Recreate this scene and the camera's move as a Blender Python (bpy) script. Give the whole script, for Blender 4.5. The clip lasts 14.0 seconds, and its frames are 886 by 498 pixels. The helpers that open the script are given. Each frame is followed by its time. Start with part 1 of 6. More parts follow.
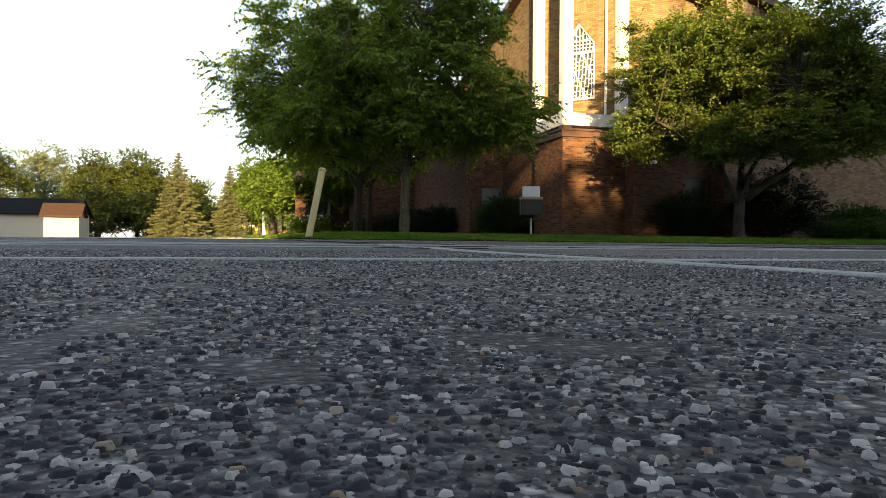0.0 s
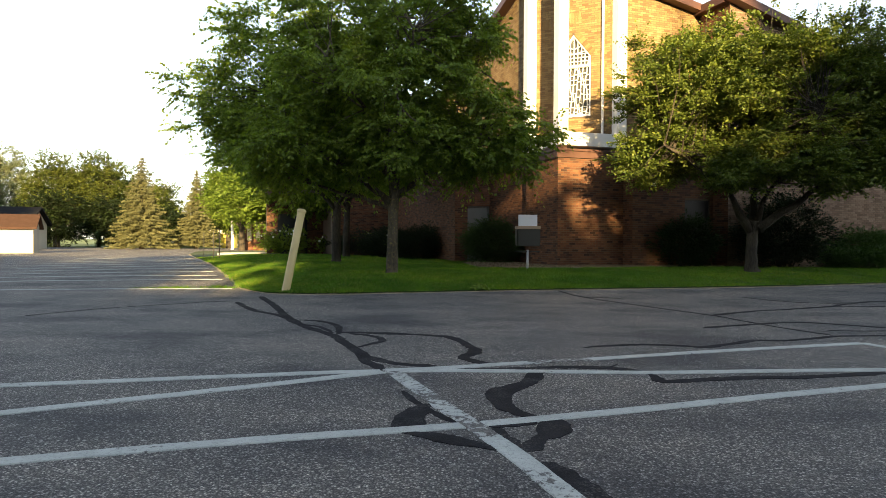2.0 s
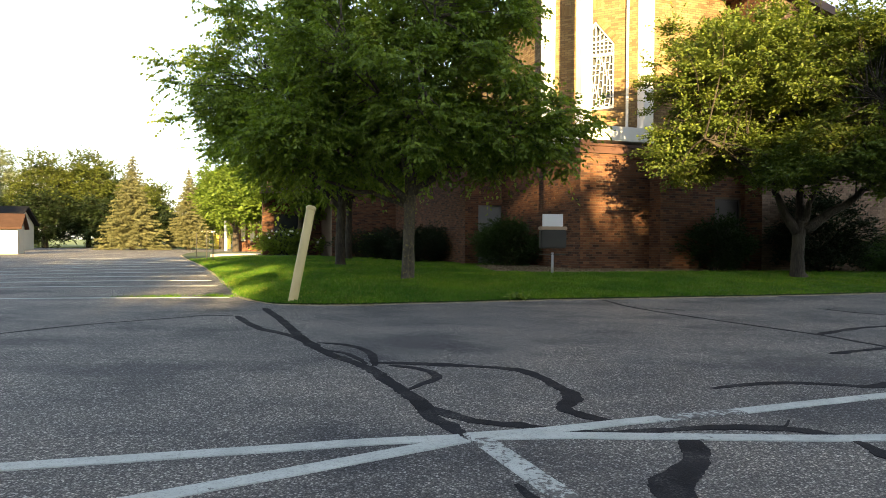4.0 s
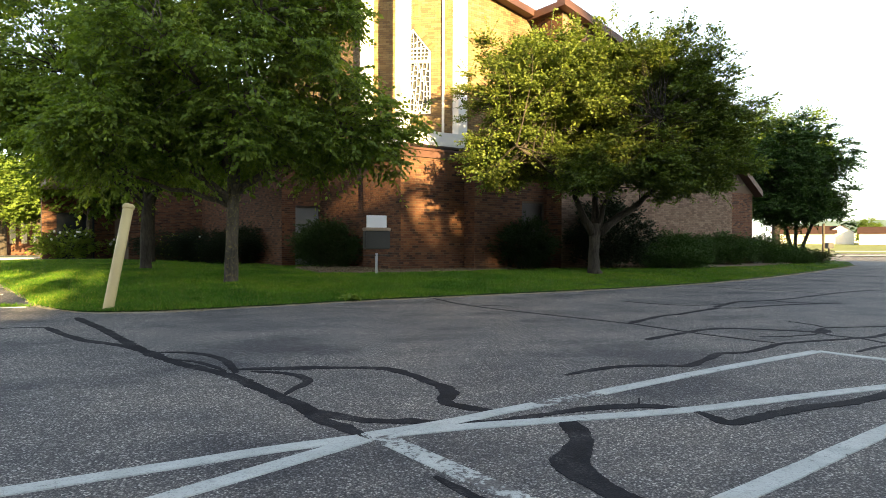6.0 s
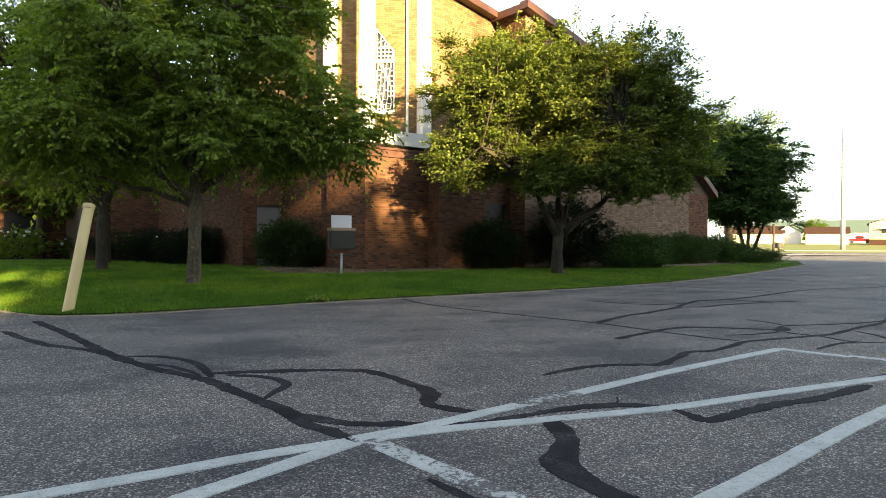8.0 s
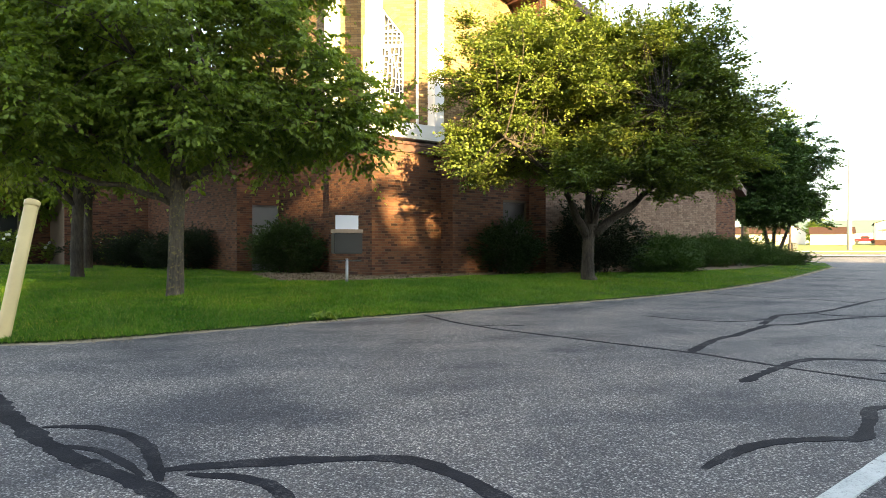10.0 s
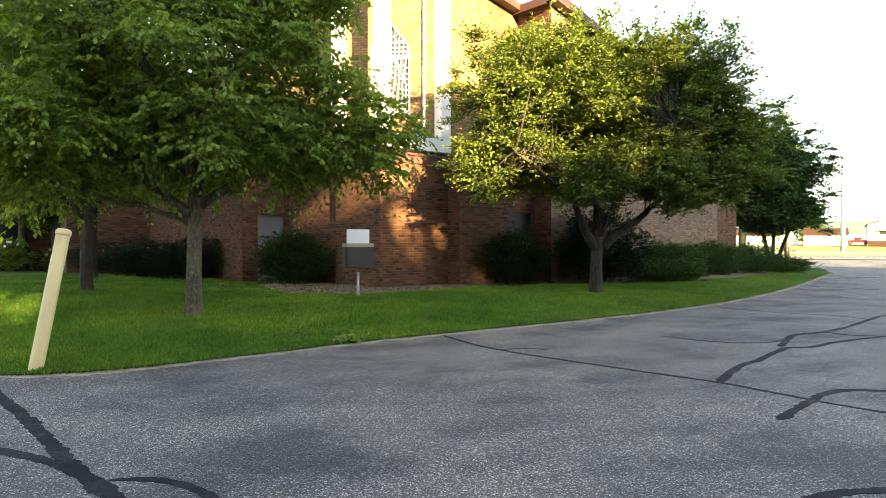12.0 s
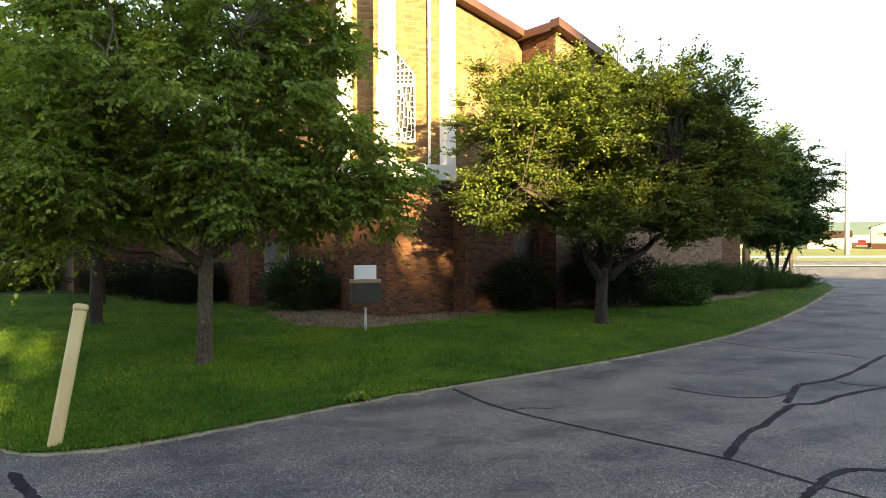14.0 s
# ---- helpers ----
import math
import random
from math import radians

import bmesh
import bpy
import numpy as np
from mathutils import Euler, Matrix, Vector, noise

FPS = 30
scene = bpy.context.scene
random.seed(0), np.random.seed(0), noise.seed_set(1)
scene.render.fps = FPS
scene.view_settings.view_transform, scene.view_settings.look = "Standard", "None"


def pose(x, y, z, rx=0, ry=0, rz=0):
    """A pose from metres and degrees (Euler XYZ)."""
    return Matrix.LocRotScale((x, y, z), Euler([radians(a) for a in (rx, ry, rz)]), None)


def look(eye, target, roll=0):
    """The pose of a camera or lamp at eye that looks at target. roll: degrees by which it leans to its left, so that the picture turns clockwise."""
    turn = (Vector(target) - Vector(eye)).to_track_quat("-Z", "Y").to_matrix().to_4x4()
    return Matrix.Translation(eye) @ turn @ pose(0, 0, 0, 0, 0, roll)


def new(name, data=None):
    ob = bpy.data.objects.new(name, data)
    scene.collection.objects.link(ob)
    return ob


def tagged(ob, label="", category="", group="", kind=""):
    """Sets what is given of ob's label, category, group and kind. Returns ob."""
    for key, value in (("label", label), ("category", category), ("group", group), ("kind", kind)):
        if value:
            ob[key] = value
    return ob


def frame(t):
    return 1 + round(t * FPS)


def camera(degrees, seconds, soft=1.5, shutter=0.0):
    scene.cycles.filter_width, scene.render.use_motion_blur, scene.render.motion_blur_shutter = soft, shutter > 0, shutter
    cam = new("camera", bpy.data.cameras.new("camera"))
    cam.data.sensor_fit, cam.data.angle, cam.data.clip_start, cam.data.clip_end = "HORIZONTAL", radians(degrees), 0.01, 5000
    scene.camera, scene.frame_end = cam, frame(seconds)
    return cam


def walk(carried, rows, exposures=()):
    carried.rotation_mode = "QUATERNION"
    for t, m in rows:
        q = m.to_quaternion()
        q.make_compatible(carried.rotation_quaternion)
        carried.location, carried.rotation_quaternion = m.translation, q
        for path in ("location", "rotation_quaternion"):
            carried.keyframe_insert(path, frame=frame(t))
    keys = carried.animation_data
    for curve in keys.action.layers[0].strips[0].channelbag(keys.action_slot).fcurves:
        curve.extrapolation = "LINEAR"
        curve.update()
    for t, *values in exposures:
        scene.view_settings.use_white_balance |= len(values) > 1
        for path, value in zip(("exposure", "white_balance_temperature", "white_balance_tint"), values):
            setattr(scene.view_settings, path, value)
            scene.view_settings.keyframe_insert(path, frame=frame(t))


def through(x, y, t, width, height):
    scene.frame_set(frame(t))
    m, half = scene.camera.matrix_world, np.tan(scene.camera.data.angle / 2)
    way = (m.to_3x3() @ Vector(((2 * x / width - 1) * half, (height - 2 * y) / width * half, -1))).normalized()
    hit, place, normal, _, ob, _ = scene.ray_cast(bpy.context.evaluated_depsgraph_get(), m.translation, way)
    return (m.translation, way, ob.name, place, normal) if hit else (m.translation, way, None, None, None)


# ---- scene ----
cam = camera(67.0, 14.0, soft=0.6)
PATH = [
    (0, (1.146, -0.191, 0.076), (0.984, 1.803, 0.053), 0.4),
    (0.5, (1.037, -0.066, 0.268), (0.907, 1.93, 0.244), 0.2),
    (1, (0.849, 0.167, 0.581), (0.738, 2.163, 0.55), 0.5),
    (1.5, (0.697, 0.768, 0.863), (0.607, 2.765, 0.837), 0.3),
    (2, (0.544, 1.464, 0.974), (0.468, 3.462, 0.949), 0.3),
    (2.5, (0.389, 2.069, 0.961), (0.318, 4.068, 0.937), 0.4),
    (2.7, (0.333, 2.3, 0.957), (0.257, 4.299, 0.933), 0.4),
    (4.8, (-0.31, 3.03, 1.0), (-0.3, 5.03, 0.98), 0.4),
    (5, (-0.354, 3.015, 0.997), (-0.191, 5.009, 0.978), 0.4),
    (5.5, (-0.45, 3.013, 0.974), (0.056, 4.948, 0.959), 0.3),
    (6, (-0.529, 2.997, 0.976), (-0.014, 4.93, 0.961), 0.2),
    (6.5, (-0.573, 2.932, 0.988), (0.06, 4.829, 0.973), 0.1),
    (7, (-0.646, 2.846, 1.01), (-0.012, 4.742, 0.993), 0.3),
    (7.5, (-0.68, 2.892, 0.976), (-0.046, 4.788, 0.961), 0.1),
    (8, (-0.663, 3.026, 0.991), (-0.033, 4.924, 0.975), 0.2),
    (8.2, (-0.655, 3.165, 0.993), (-0.023, 5.063, 0.978), 0.2),
    (10.3, (-0.481, 5.067, 1.045), (0.153, 6.964, 1.033), 0.0),
    (10.5, (-0.506, 5.082, 1.05), (0.123, 6.981, 1.035), 0.0),
    (11, (-0.638, 5.084, 1.044), (-0.011, 6.983, 1.029), 0.1),
    (11.5, (-0.751, 5.041, 1.155), (-0.108, 6.935, 1.141), 0.0),
    (12, (-0.854, 5.005, 1.333), (-0.202, 6.895, 1.321), -0.0),
    (12.5, (-0.925, 4.977, 1.521), (-0.274, 6.869, 1.51), -0.0),
    (13, (-0.977, 4.971, 1.704), (-0.329, 6.863, 1.693), -0.1),
    (13.5, (-0.956, 4.966, 1.896), (-0.311, 6.859, 1.886), -0.2),
    (14, (-0.96, 4.93, 2.088), (-0.316, 6.823, 2.077), -0.2),
]
walk(cam, [(t, look(eye, target, roll)) for t, eye, target, roll in PATH],
     [(0, 2.2), (0.5, 2.47), (1.5, 2.37), (2.5, 2.53), (4.8, 2.83), (6.2, 2.97), (7.5, 2.88), (8.2, 2.92), (10.3, 3.65), (11, 3.7), (12.5, 3.45), (14, 3.03)])

# ---- world, sun ----
SUN_EL, SUN_AZ = 13.0, 8.5          # degrees; the sun stands behind the start, a little to the right
sun_dir = Vector((math.sin(radians(SUN_AZ)) * math.cos(radians(SUN_EL)), -math.cos(radians(SUN_AZ)) * math.cos(radians(SUN_EL)), math.sin(radians(SUN_EL))))
world = bpy.data.worlds.new("sky")
scene.world = world
world.use_nodes = True
wn = world.node_tree.nodes
sky = wn.new("ShaderNodeTexSky")
sky.sky_type, sky.sun_disc = "NISHITA", False
sky.sun_elevation, sky.sun_rotation = radians(SUN_EL), math.atan2(sun_dir.x, sun_dir.y)
sky.air_density, sky.dust_density, sky.ozone_density = 1.0, 0.5, 1.0
haze = wn.new("ShaderNodeHueSaturation")
haze.inputs["Saturation"].default_value, haze.inputs["Value"].default_value = 0.5, 1.3
world.node_tree.links.new(sky.outputs[0], haze.inputs["Color"])
world.node_tree.links.new(haze.outputs[0], wn["Background"].inputs[0])
wn["Background"].inputs[1].default_value = 0.05
sun = new("sun", bpy.data.lights.new("sun", "SUN"))
sun.data.energy, sun.data.angle, sun.data.color = 5.0, radians(0.6), (1.0, 0.70, 0.32)
sun.matrix_world = look(sun_dir * 200, (0, 0, 0))

# ---- materials ----
def mat(name, rough=0.8, metal=0.0):
    m = bpy.data.materials.new(name)
    m.use_nodes = True
    nt = m.node_tree
    b = nt.nodes["Principled BSDF"]
    b.inputs["Roughness"].default_value, b.inputs["Metallic"].default_value = rough, metal
    return m, nt, b


def node(nt, kind, **values):
    n = nt.nodes.new(kind)
    for key, value in values.items():
        n.inputs[key].default_value = value
    return n


def coords(nt, scale=(1, 1, 1), of="Object"):
    t, m = nt.nodes.new("ShaderNodeTexCoord"), nt.nodes.new("ShaderNodeMapping")
    m.inputs["Scale"].default_value = scale
    nt.links.new(t.outputs[of], m.inputs[0])
    return m.outputs[0]


def ramp(nt, fac, stops):
    r = nt.nodes.new("ShaderNodeValToRGB")
    e = r.color_ramp.elements
    while len(e) < len(stops):
        e.new(0.5)
    for el, (p, c) in zip(e, stops):
        el.position, el.color = p, (*c, 1) if len(c) == 3 else c
    nt.links.new(fac, r.inputs[0])
    return r.outputs[0]


def noise_of(nt, vec, scale, detail=4.0, rough=0.55):
    n = node(nt, "ShaderNodeTexNoise", Scale=scale, Detail=detail, Roughness=rough)
    nt.links.new(vec, n.inputs["Vector"])
    return n.outputs["Fac"]


def mix(nt, fac, a, b, how="MIX"):
    n = nt.nodes.new("ShaderNodeMix")
    n.data_type, n.blend_type = "RGBA", how
    for s, v in ((0, fac), (6, a), (7, b)):
        if hasattr(v, "is_linked"):
            nt.links.new(v, n.inputs[s])
        else:
            n.inputs[s].default_value = v if s == 0 else (*v, 1)
    return n.outputs[2]


def bump(nt, b, height, strength=0.3, distance=0.01):
    n = node(nt, "ShaderNodeBump", Strength=strength, Distance=distance)
    nt.links.new(height, n.inputs["Height"])
    nt.links.new(n.outputs[0], b.inputs["Normal"])


def plain(name, color, rough=0.7, metal=0.0, vary=0.12, scale=3.0, grain=60.0, relief=0.15, of="Object"):
    """A painted or natural surface: its colour varied at two scales, with a fine grain."""
    m, nt, b = mat(name, rough, metal)
    v = coords(nt, of=of)
    big, fine = noise_of(nt, v, scale), noise_of(nt, v, grain)
    lo = tuple(c * (1 - vary) for c in color)
    hi = tuple(min(1, c * (1 + vary)) for c in color)
    c = ramp(nt, big, [(0.3, lo), (0.7, hi)])
    c = mix(nt, 0.35, c, ramp(nt, fine, [(0.3, lo), (0.7, hi)]))
    nt.links.new(c, b.inputs["Base Color"])
    bump(nt, b, fine, relief, 0.004)
    return m


def speckle(nt, v, scale, stops):
    """Stones of one size: their tone by the stone, and how far each point lies from a stone's middle."""
    vo = node(nt, "ShaderNodeTexVoronoi", Scale=scale, Randomness=1.0)
    nt.links.new(v, vo.inputs["Vector"])
    sep = nt.nodes.new("ShaderNodeSeparateColor")
    nt.links.new(vo.outputs["Color"], sep.inputs[0])
    return ramp(nt, sep.outputs[0], stops), vo.outputs["Distance"]


def make_asphalt():
    m, nt, b = mat("asphalt", 0.75)
    v = coords(nt)
    warp = nt.nodes.new("ShaderNodeVectorMath")
    warp.operation = "MULTIPLY_ADD"
    wn2 = node(nt, "ShaderNodeTexNoise", Scale=60.0, Detail=2.0)
    nt.links.new(v, wn2.inputs["Vector"])
    nt.links.new(wn2.outputs["Color"], warp.inputs[0])
    warp.inputs[1].default_value = (0.008, 0.008, 0.0)
    nt.links.new(v, warp.inputs[2])
    vw = warp.outputs[0]
    # worn matrix: warm grey where the tar has gone, blue-black where it still lies
    big = noise_of(nt, coords(nt, (0.9, 1.2, 1.0)), 0.42, 4, 0.6)
    mid = noise_of(nt, coords(nt, (1.0, 1.6, 1.0)), 1.5, 5, 0.6)
    base = ramp(nt, big, [(0.36, (0.026, 0.03, 0.042)), (0.45, (0.078, 0.08, 0.087)), (0.52, (0.135, 0.13, 0.124)), (0.62, (0.20, 0.188, 0.17))])
    base = mix(nt, 0.45, base, ramp(nt, mid, [(0.34, (0.036, 0.039, 0.05)), (0.5, (0.12, 0.12, 0.121)), (0.66, (0.205, 0.195, 0.18))]))
    coarse, gap = speckle(nt, vw, 105.0, [(0.0, (0.02, 0.021, 0.026)), (0.42, (0.055, 0.056, 0.061)), (0.66, (0.15, 0.148, 0.143)), (0.86, (0.42, 0.415, 0.395)), (0.97, (0.78, 0.765, 0.73))])
    fine, _ = speckle(nt, vw, 260.0, [(0.0, (0.025, 0.026, 0.03)), (0.5, (0.075, 0.076, 0.08)), (0.8, (0.2, 0.198, 0.19)), (0.97, (0.5, 0.49, 0.47))])
    c = mix(nt, 0.68, base, mix(nt, 0.36, coarse, fine))
    c = mix(nt, 0.85, c, ramp(nt, gap, [(0.28, (1, 1, 1)), (0.62, (0.22, 0.22, 0.25))]), "MULTIPLY")
    worn = ramp(nt, noise_of(nt, coords(nt, (0.8, 1.25, 1.0)), 0.75, 4, 0.6), [(0.36, (0.5, 0.52, 0.58)), (0.47, (0.98, 0.98, 0.98)), (0.63, (1.4, 1.35, 1.28))])
    c = mix(nt, 1.0, c, worn, "MULTIPLY")
    oil = ramp(nt, noise_of(nt, coords(nt, (1.0, 0.7, 1.0)), 2.6, 3), [(0.66, (1, 1, 1)), (0.74, (0.62, 0.63, 0.68))])
    c = mix(nt, 0.8, c, oil, "MULTIPLY")
    c = mix(nt, 1.0, c, (1.36, 1.35, 1.31), "MULTIPLY")
    nt.links.new(c, b.inputs["Base Color"])
    inv = ramp(nt, gap, [(0.0, (1, 1, 1)), (0.6, (0, 0, 0))])
    bump(nt, b, inv, 0.8, 0.007)
    return m


def make_tar():
    """Sealing tar, dulled by dust, with the asphalt's grit showing through where it lies thin."""
    m, nt, b = mat("sealing_tar", 0.8)
    v = coords(nt)
    tar = ramp(nt, noise_of(nt, v, 5, 5), [(0.3, (0.008, 0.0085, 0.012)), (0.7, (0.021, 0.022, 0.027))])
    grit, gap = speckle(nt, v, 130.0, [(0.0, (0.02, 0.021, 0.025)), (0.6, (0.06, 0.061, 0.066)), (0.95, (0.26, 0.255, 0.245))])
    thin = ramp(nt, noise_of(nt, v, 3.2, 6, 0.65), [(0.5, (0.03, 0.03, 0.03)), (0.72, (0.45, 0.45, 0.45))])
    nt.links.new(mix(nt, thin, tar, grit), b.inputs["Base Color"])
    bump(nt, b, gap, 0.4, 0.004)
    return m


def make_leaf(name, dark, light, through=0.35, dry=None, gloss=0.2):
    """Leaves: two greens by a noise over the crown and by the leaf; light shines through."""
    m, nt, b = mat(name, 0.55)
    v = coords(nt)
    geo = nt.nodes.new("ShaderNodeNewGeometry")
    c1 = ramp(nt, noise_of(nt, v, 2.2, 5), [(0.3, dark), (0.72, light)])
    c2 = ramp(nt, geo.outputs["Random Per Island"], [(0.0, dark), (1.0, light)])
    c = mix(nt, 0.7 if dry else 0.55, c1, c2)
    if dry:
        c = mix(nt, ramp(nt, geo.outputs["Random Per Island"], [(0.88, (0, 0, 0)), (0.9, (1, 1, 1))]), c, dry)
        patch = ramp(nt, noise_of(nt, v, 0.42, 4), [(0.4, (0.7, 0.8, 0.75)), (0.5, (1, 1, 1)), (0.62, (1.45, 1.2, 1.0))])
        c = mix(nt, 0.9, c, patch, "MULTIPLY")
    nt.links.new(c, b.inputs["Base Color"])
    b.inputs["Specular IOR Level"].default_value = gloss
    t = nt.nodes.new("ShaderNodeBsdfTranslucent")
    tc = mix(nt, 1.0, c, (1.3, 1.35, 0.4), "MULTIPLY")
    nt.links.new(tc, t.inputs[0])
    add = nt.nodes.new("ShaderNodeMixShader")
    add.inputs[0].default_value = through
    nt.links.new(b.outputs[0], add.inputs[1])
    nt.links.new(t.outputs[0], add.inputs[2])
    nt.links.new(add.outputs[0], nt.nodes["Material Output"].inputs[0])
    return m


def make_bark(name, dark, light, scale=9.0, lichen=None):
    m, nt, b = mat(name, 0.9)
    v = coords(nt, (scale, scale, scale * 0.22))
    n = noise_of(nt, v, 3.0, 6, 0.65)
    c = ramp(nt, n, [(0.3, dark), (0.7, light)])
    c = mix(nt, 0.4, c, ramp(nt, noise_of(nt, coords(nt), 2.5), [(0.4, dark), (0.65, light)]))
    if lichen:
        c = mix(nt, ramp(nt, noise_of(nt, coords(nt), 22, 6, 0.7), [(0.54, (0, 0, 0)), (0.62, (0.75, 0.75, 0.75))]), c, lichen)
    nt.links.new(c, b.inputs["Base Color"])
    bump(nt, b, n, 1.0, 0.05)
    return m


def make_brick(name, tones, mortar, size=(0.2, 0.0677), rough=0.85):
    """Bricks by their own random tone; the wall's joints are its own recessed mesh."""
    m, nt, b = mat(name, rough)
    v = coords(nt)
    oi = nt.nodes.new("ShaderNodeObjectInfo")
    geo = nt.nodes.new("ShaderNodeNewGeometry")
    add = nt.nodes.new("ShaderNodeMath")
    add.operation = "ADD"
    nt.links.new(oi.outputs["Random"], add.inputs[0])
    nt.links.new(geo.outputs["Random Per Island"], add.inputs[1])
    fr = nt.nodes.new("ShaderNodeMath")
    fr.operation = "FRACT"
    nt.links.new(add.outputs[0], fr.inputs[0])
    c = ramp(nt, fr.outputs[0], tones)
    c = mix(nt, 0.5, c, ramp(nt, noise_of(nt, v, 35, 5), [(0.3, (0.6, 0.6, 0.6)), (0.7, (1, 1, 1))]), "MULTIPLY")
    c = mix(nt, 0.4, c, ramp(nt, noise_of(nt, v, 0.8, 4), [(0.3, (0.7, 0.7, 0.7)), (0.7, (1, 1, 1))]), "MULTIPLY")
    nt.links.new(c, b.inputs["Base Color"])
    bump(nt, b, noise_of(nt, v, 90, 4), 0.35, 0.004)
    return m


ASPHALT = make_asphalt()
TAR = make_tar()


def make_paint(name, bare):
    """White road paint, rubbed through to the asphalt in flakes; bare: how much of it is gone."""
    m, nt, b = mat(name, 0.75)
    v = coords(nt)
    white = ramp(nt, noise_of(nt, v, 6, 5), [(0.3, (0.37, 0.405, 0.395)), (0.7, (0.51, 0.545, 0.53))])
    dark = ramp(nt, noise_of(nt, v, 80, 3), [(0.35, (0.05, 0.05, 0.055)), (0.7, (0.17, 0.165, 0.16))])
    n1, n2 = noise_of(nt, v, 22, 8, 0.7), noise_of(nt, v, 1.6, 3)
    add = nt.nodes.new("ShaderNodeMath")
    add.operation = "MULTIPLY_ADD"
    nt.links.new(n2, add.inputs[0])
    add.inputs[1].default_value = 0.6
    nt.links.new(n1, add.inputs[2])
    keep = ramp(nt, add.outputs[0], [(bare, (0, 0, 0)), (bare + 0.05, (1, 1, 1))])
    pit, _ = speckle(nt, v, 150.0, [(0.1, (0.22, 0.22, 0.24)), (0.2, (0.8, 0.8, 0.8)), (0.6, (1, 1, 1))])
    white = mix(nt, 0.32, white, pit, "MULTIPLY")
    split = ramp(nt, noise_of(nt, coords(nt, (1, 1, 1)), 9, 2, 0.4), [(0.487, (1, 1, 1)), (0.5, (0.35, 0.35, 0.37)), (0.513, (1, 1, 1))])
    white = mix(nt, 0.35, white, split, "MULTIPLY")
    nt.links.new(mix(nt, keep, dark, white), b.inputs["Base Color"])
    bump(nt, b, noise_of(nt, v, 110, 3), 0.5, 0.004)
    return m


PAINT = make_paint("worn_road_paint", 0.59)
PAINT_WORN = make_paint("chipped_road_paint", 0.625)
PAINT_OLD = make_paint("flaking_road_paint", 0.775)
BRICK = make_brick("red_brick", [(0.0, (0.036, 0.014, 0.008)), (0.3, (0.094, 0.035, 0.015)), (0.7, (0.13, 0.051, 0.02)), (1.0, (0.175, 0.077, 0.033))], (0.3, 0.27, 0.23))
BUFF = make_brick("buff_brick", [(0.0, (0.15, 0.088, 0.034)), (0.35, (0.215, 0.138, 0.056)), (0.7, (0.25, 0.168, 0.07)), (1.0, (0.29, 0.205, 0.095))], (0.3, 0.27, 0.23))
WING_BRICK = make_brick("rose_brown_brick", [(0.0, (0.12, 0.075, 0.046)), (0.35, (0.18, 0.115, 0.073)), (0.7, (0.21, 0.14, 0.09)), (1.0, (0.25, 0.175, 0.12))], (0.3, 0.27, 0.23))
MORTAR = plain("mortar", (0.10, 0.073, 0.048), 0.95, 0, 0.15, 2, 120, 0.3)
WHITE = plain("white_precast", (0.80, 0.79, 0.76), 0.6, 0, 0.05, 1.5, 60, 0.1)
BROWN = plain("brown_metal_fascia", (0.085, 0.042, 0.031), 0.45, 0.2, 0.1, 1.5, 30, 0.05)
ROOF = plain("brown_shingles", (0.10, 0.075, 0.06), 0.9, 0, 0.2, 4, 60, 0.5)
DOOR = plain("grey_painted_steel_door", (0.14, 0.15, 0.15), 0.5, 0, 0.06, 2, 50, 0.05)
DARKDOOR = plain("dark_brown_door", (0.05, 0.045, 0.042), 0.5, 0, 0.1, 2, 50, 0.05)
YELLOW = plain("cream_yellow_paint", (0.56, 0.45, 0.21), 0.5, 0, 0.07, 5, 80, 0.1)
BARK = make_bark("grey_brown_bark", (0.026, 0.022, 0.017), (0.15, 0.125, 0.088), lichen=(0.22, 0.185, 0.06))
BARK_DARK = make_bark("dark_bark", (0.006, 0.005, 0.004), (0.085, 0.07, 0.05), 12.0)
LEAF_A = make_leaf("maple_leaves", (0.06, 0.115, 0.017), (0.26, 0.345, 0.044), 0.4, gloss=0.4)
LEAF_C = make_leaf("crabapple_leaves", (0.042, 0.082, 0.019), (0.18, 0.222, 0.034), 0.36, gloss=0.35)
LEAF_D = make_leaf("dark_leaves", (0.012, 0.034, 0.009), (0.055, 0.11, 0.022), 0.3)
LEAF_R = make_leaf("linden_leaves", (0.018, 0.045, 0.010), (0.07, 0.13, 0.026), 0.3, gloss=0.3)
LEAF_Y = make_leaf("yellow_green_leaves", (0.07, 0.12, 0.02), (0.17, 0.24, 0.04), 0.45)
LEAF_P = make_leaf("silvery_leaves", (0.13, 0.16, 0.09), (0.24, 0.27, 0.17), 0.3)
LEAF_F = make_leaf("far_leaves", (0.03, 0.05, 0.010), (0.14, 0.165, 0.034), 0.3)
# darker copy of the dark leaves: the shade under far crowns is in the colour
LEAF_SHADED = make_leaf("shade_darkened_leaves", (0.006, 0.013, 0.004), (0.024, 0.04, 0.011), 0.15)
LEAF_BUSH = make_leaf("bush_leaves", (0.006, 0.017, 0.005), (0.034, 0.066, 0.015), 0.15)
LEAF_SHRUB = make_leaf("low_shrub_leaves", (0.012, 0.036, 0.007), (0.065, 0.125, 0.022), 0.25, gloss=0.3)
LEAF_VIB = make_leaf("viburnum_leaves", (0.010, 0.026, 0.007), (0.055, 0.10, 0.022), 0.2, gloss=0.3)
LEAF_HEDGE = make_leaf("yew_needles", (0.006, 0.013, 0.005), (0.018, 0.036, 0.011), 0.1)
NEEDLE = make_leaf("spruce_needles", (0.065, 0.073, 0.033), (0.175, 0.175, 0.085), 0.15)
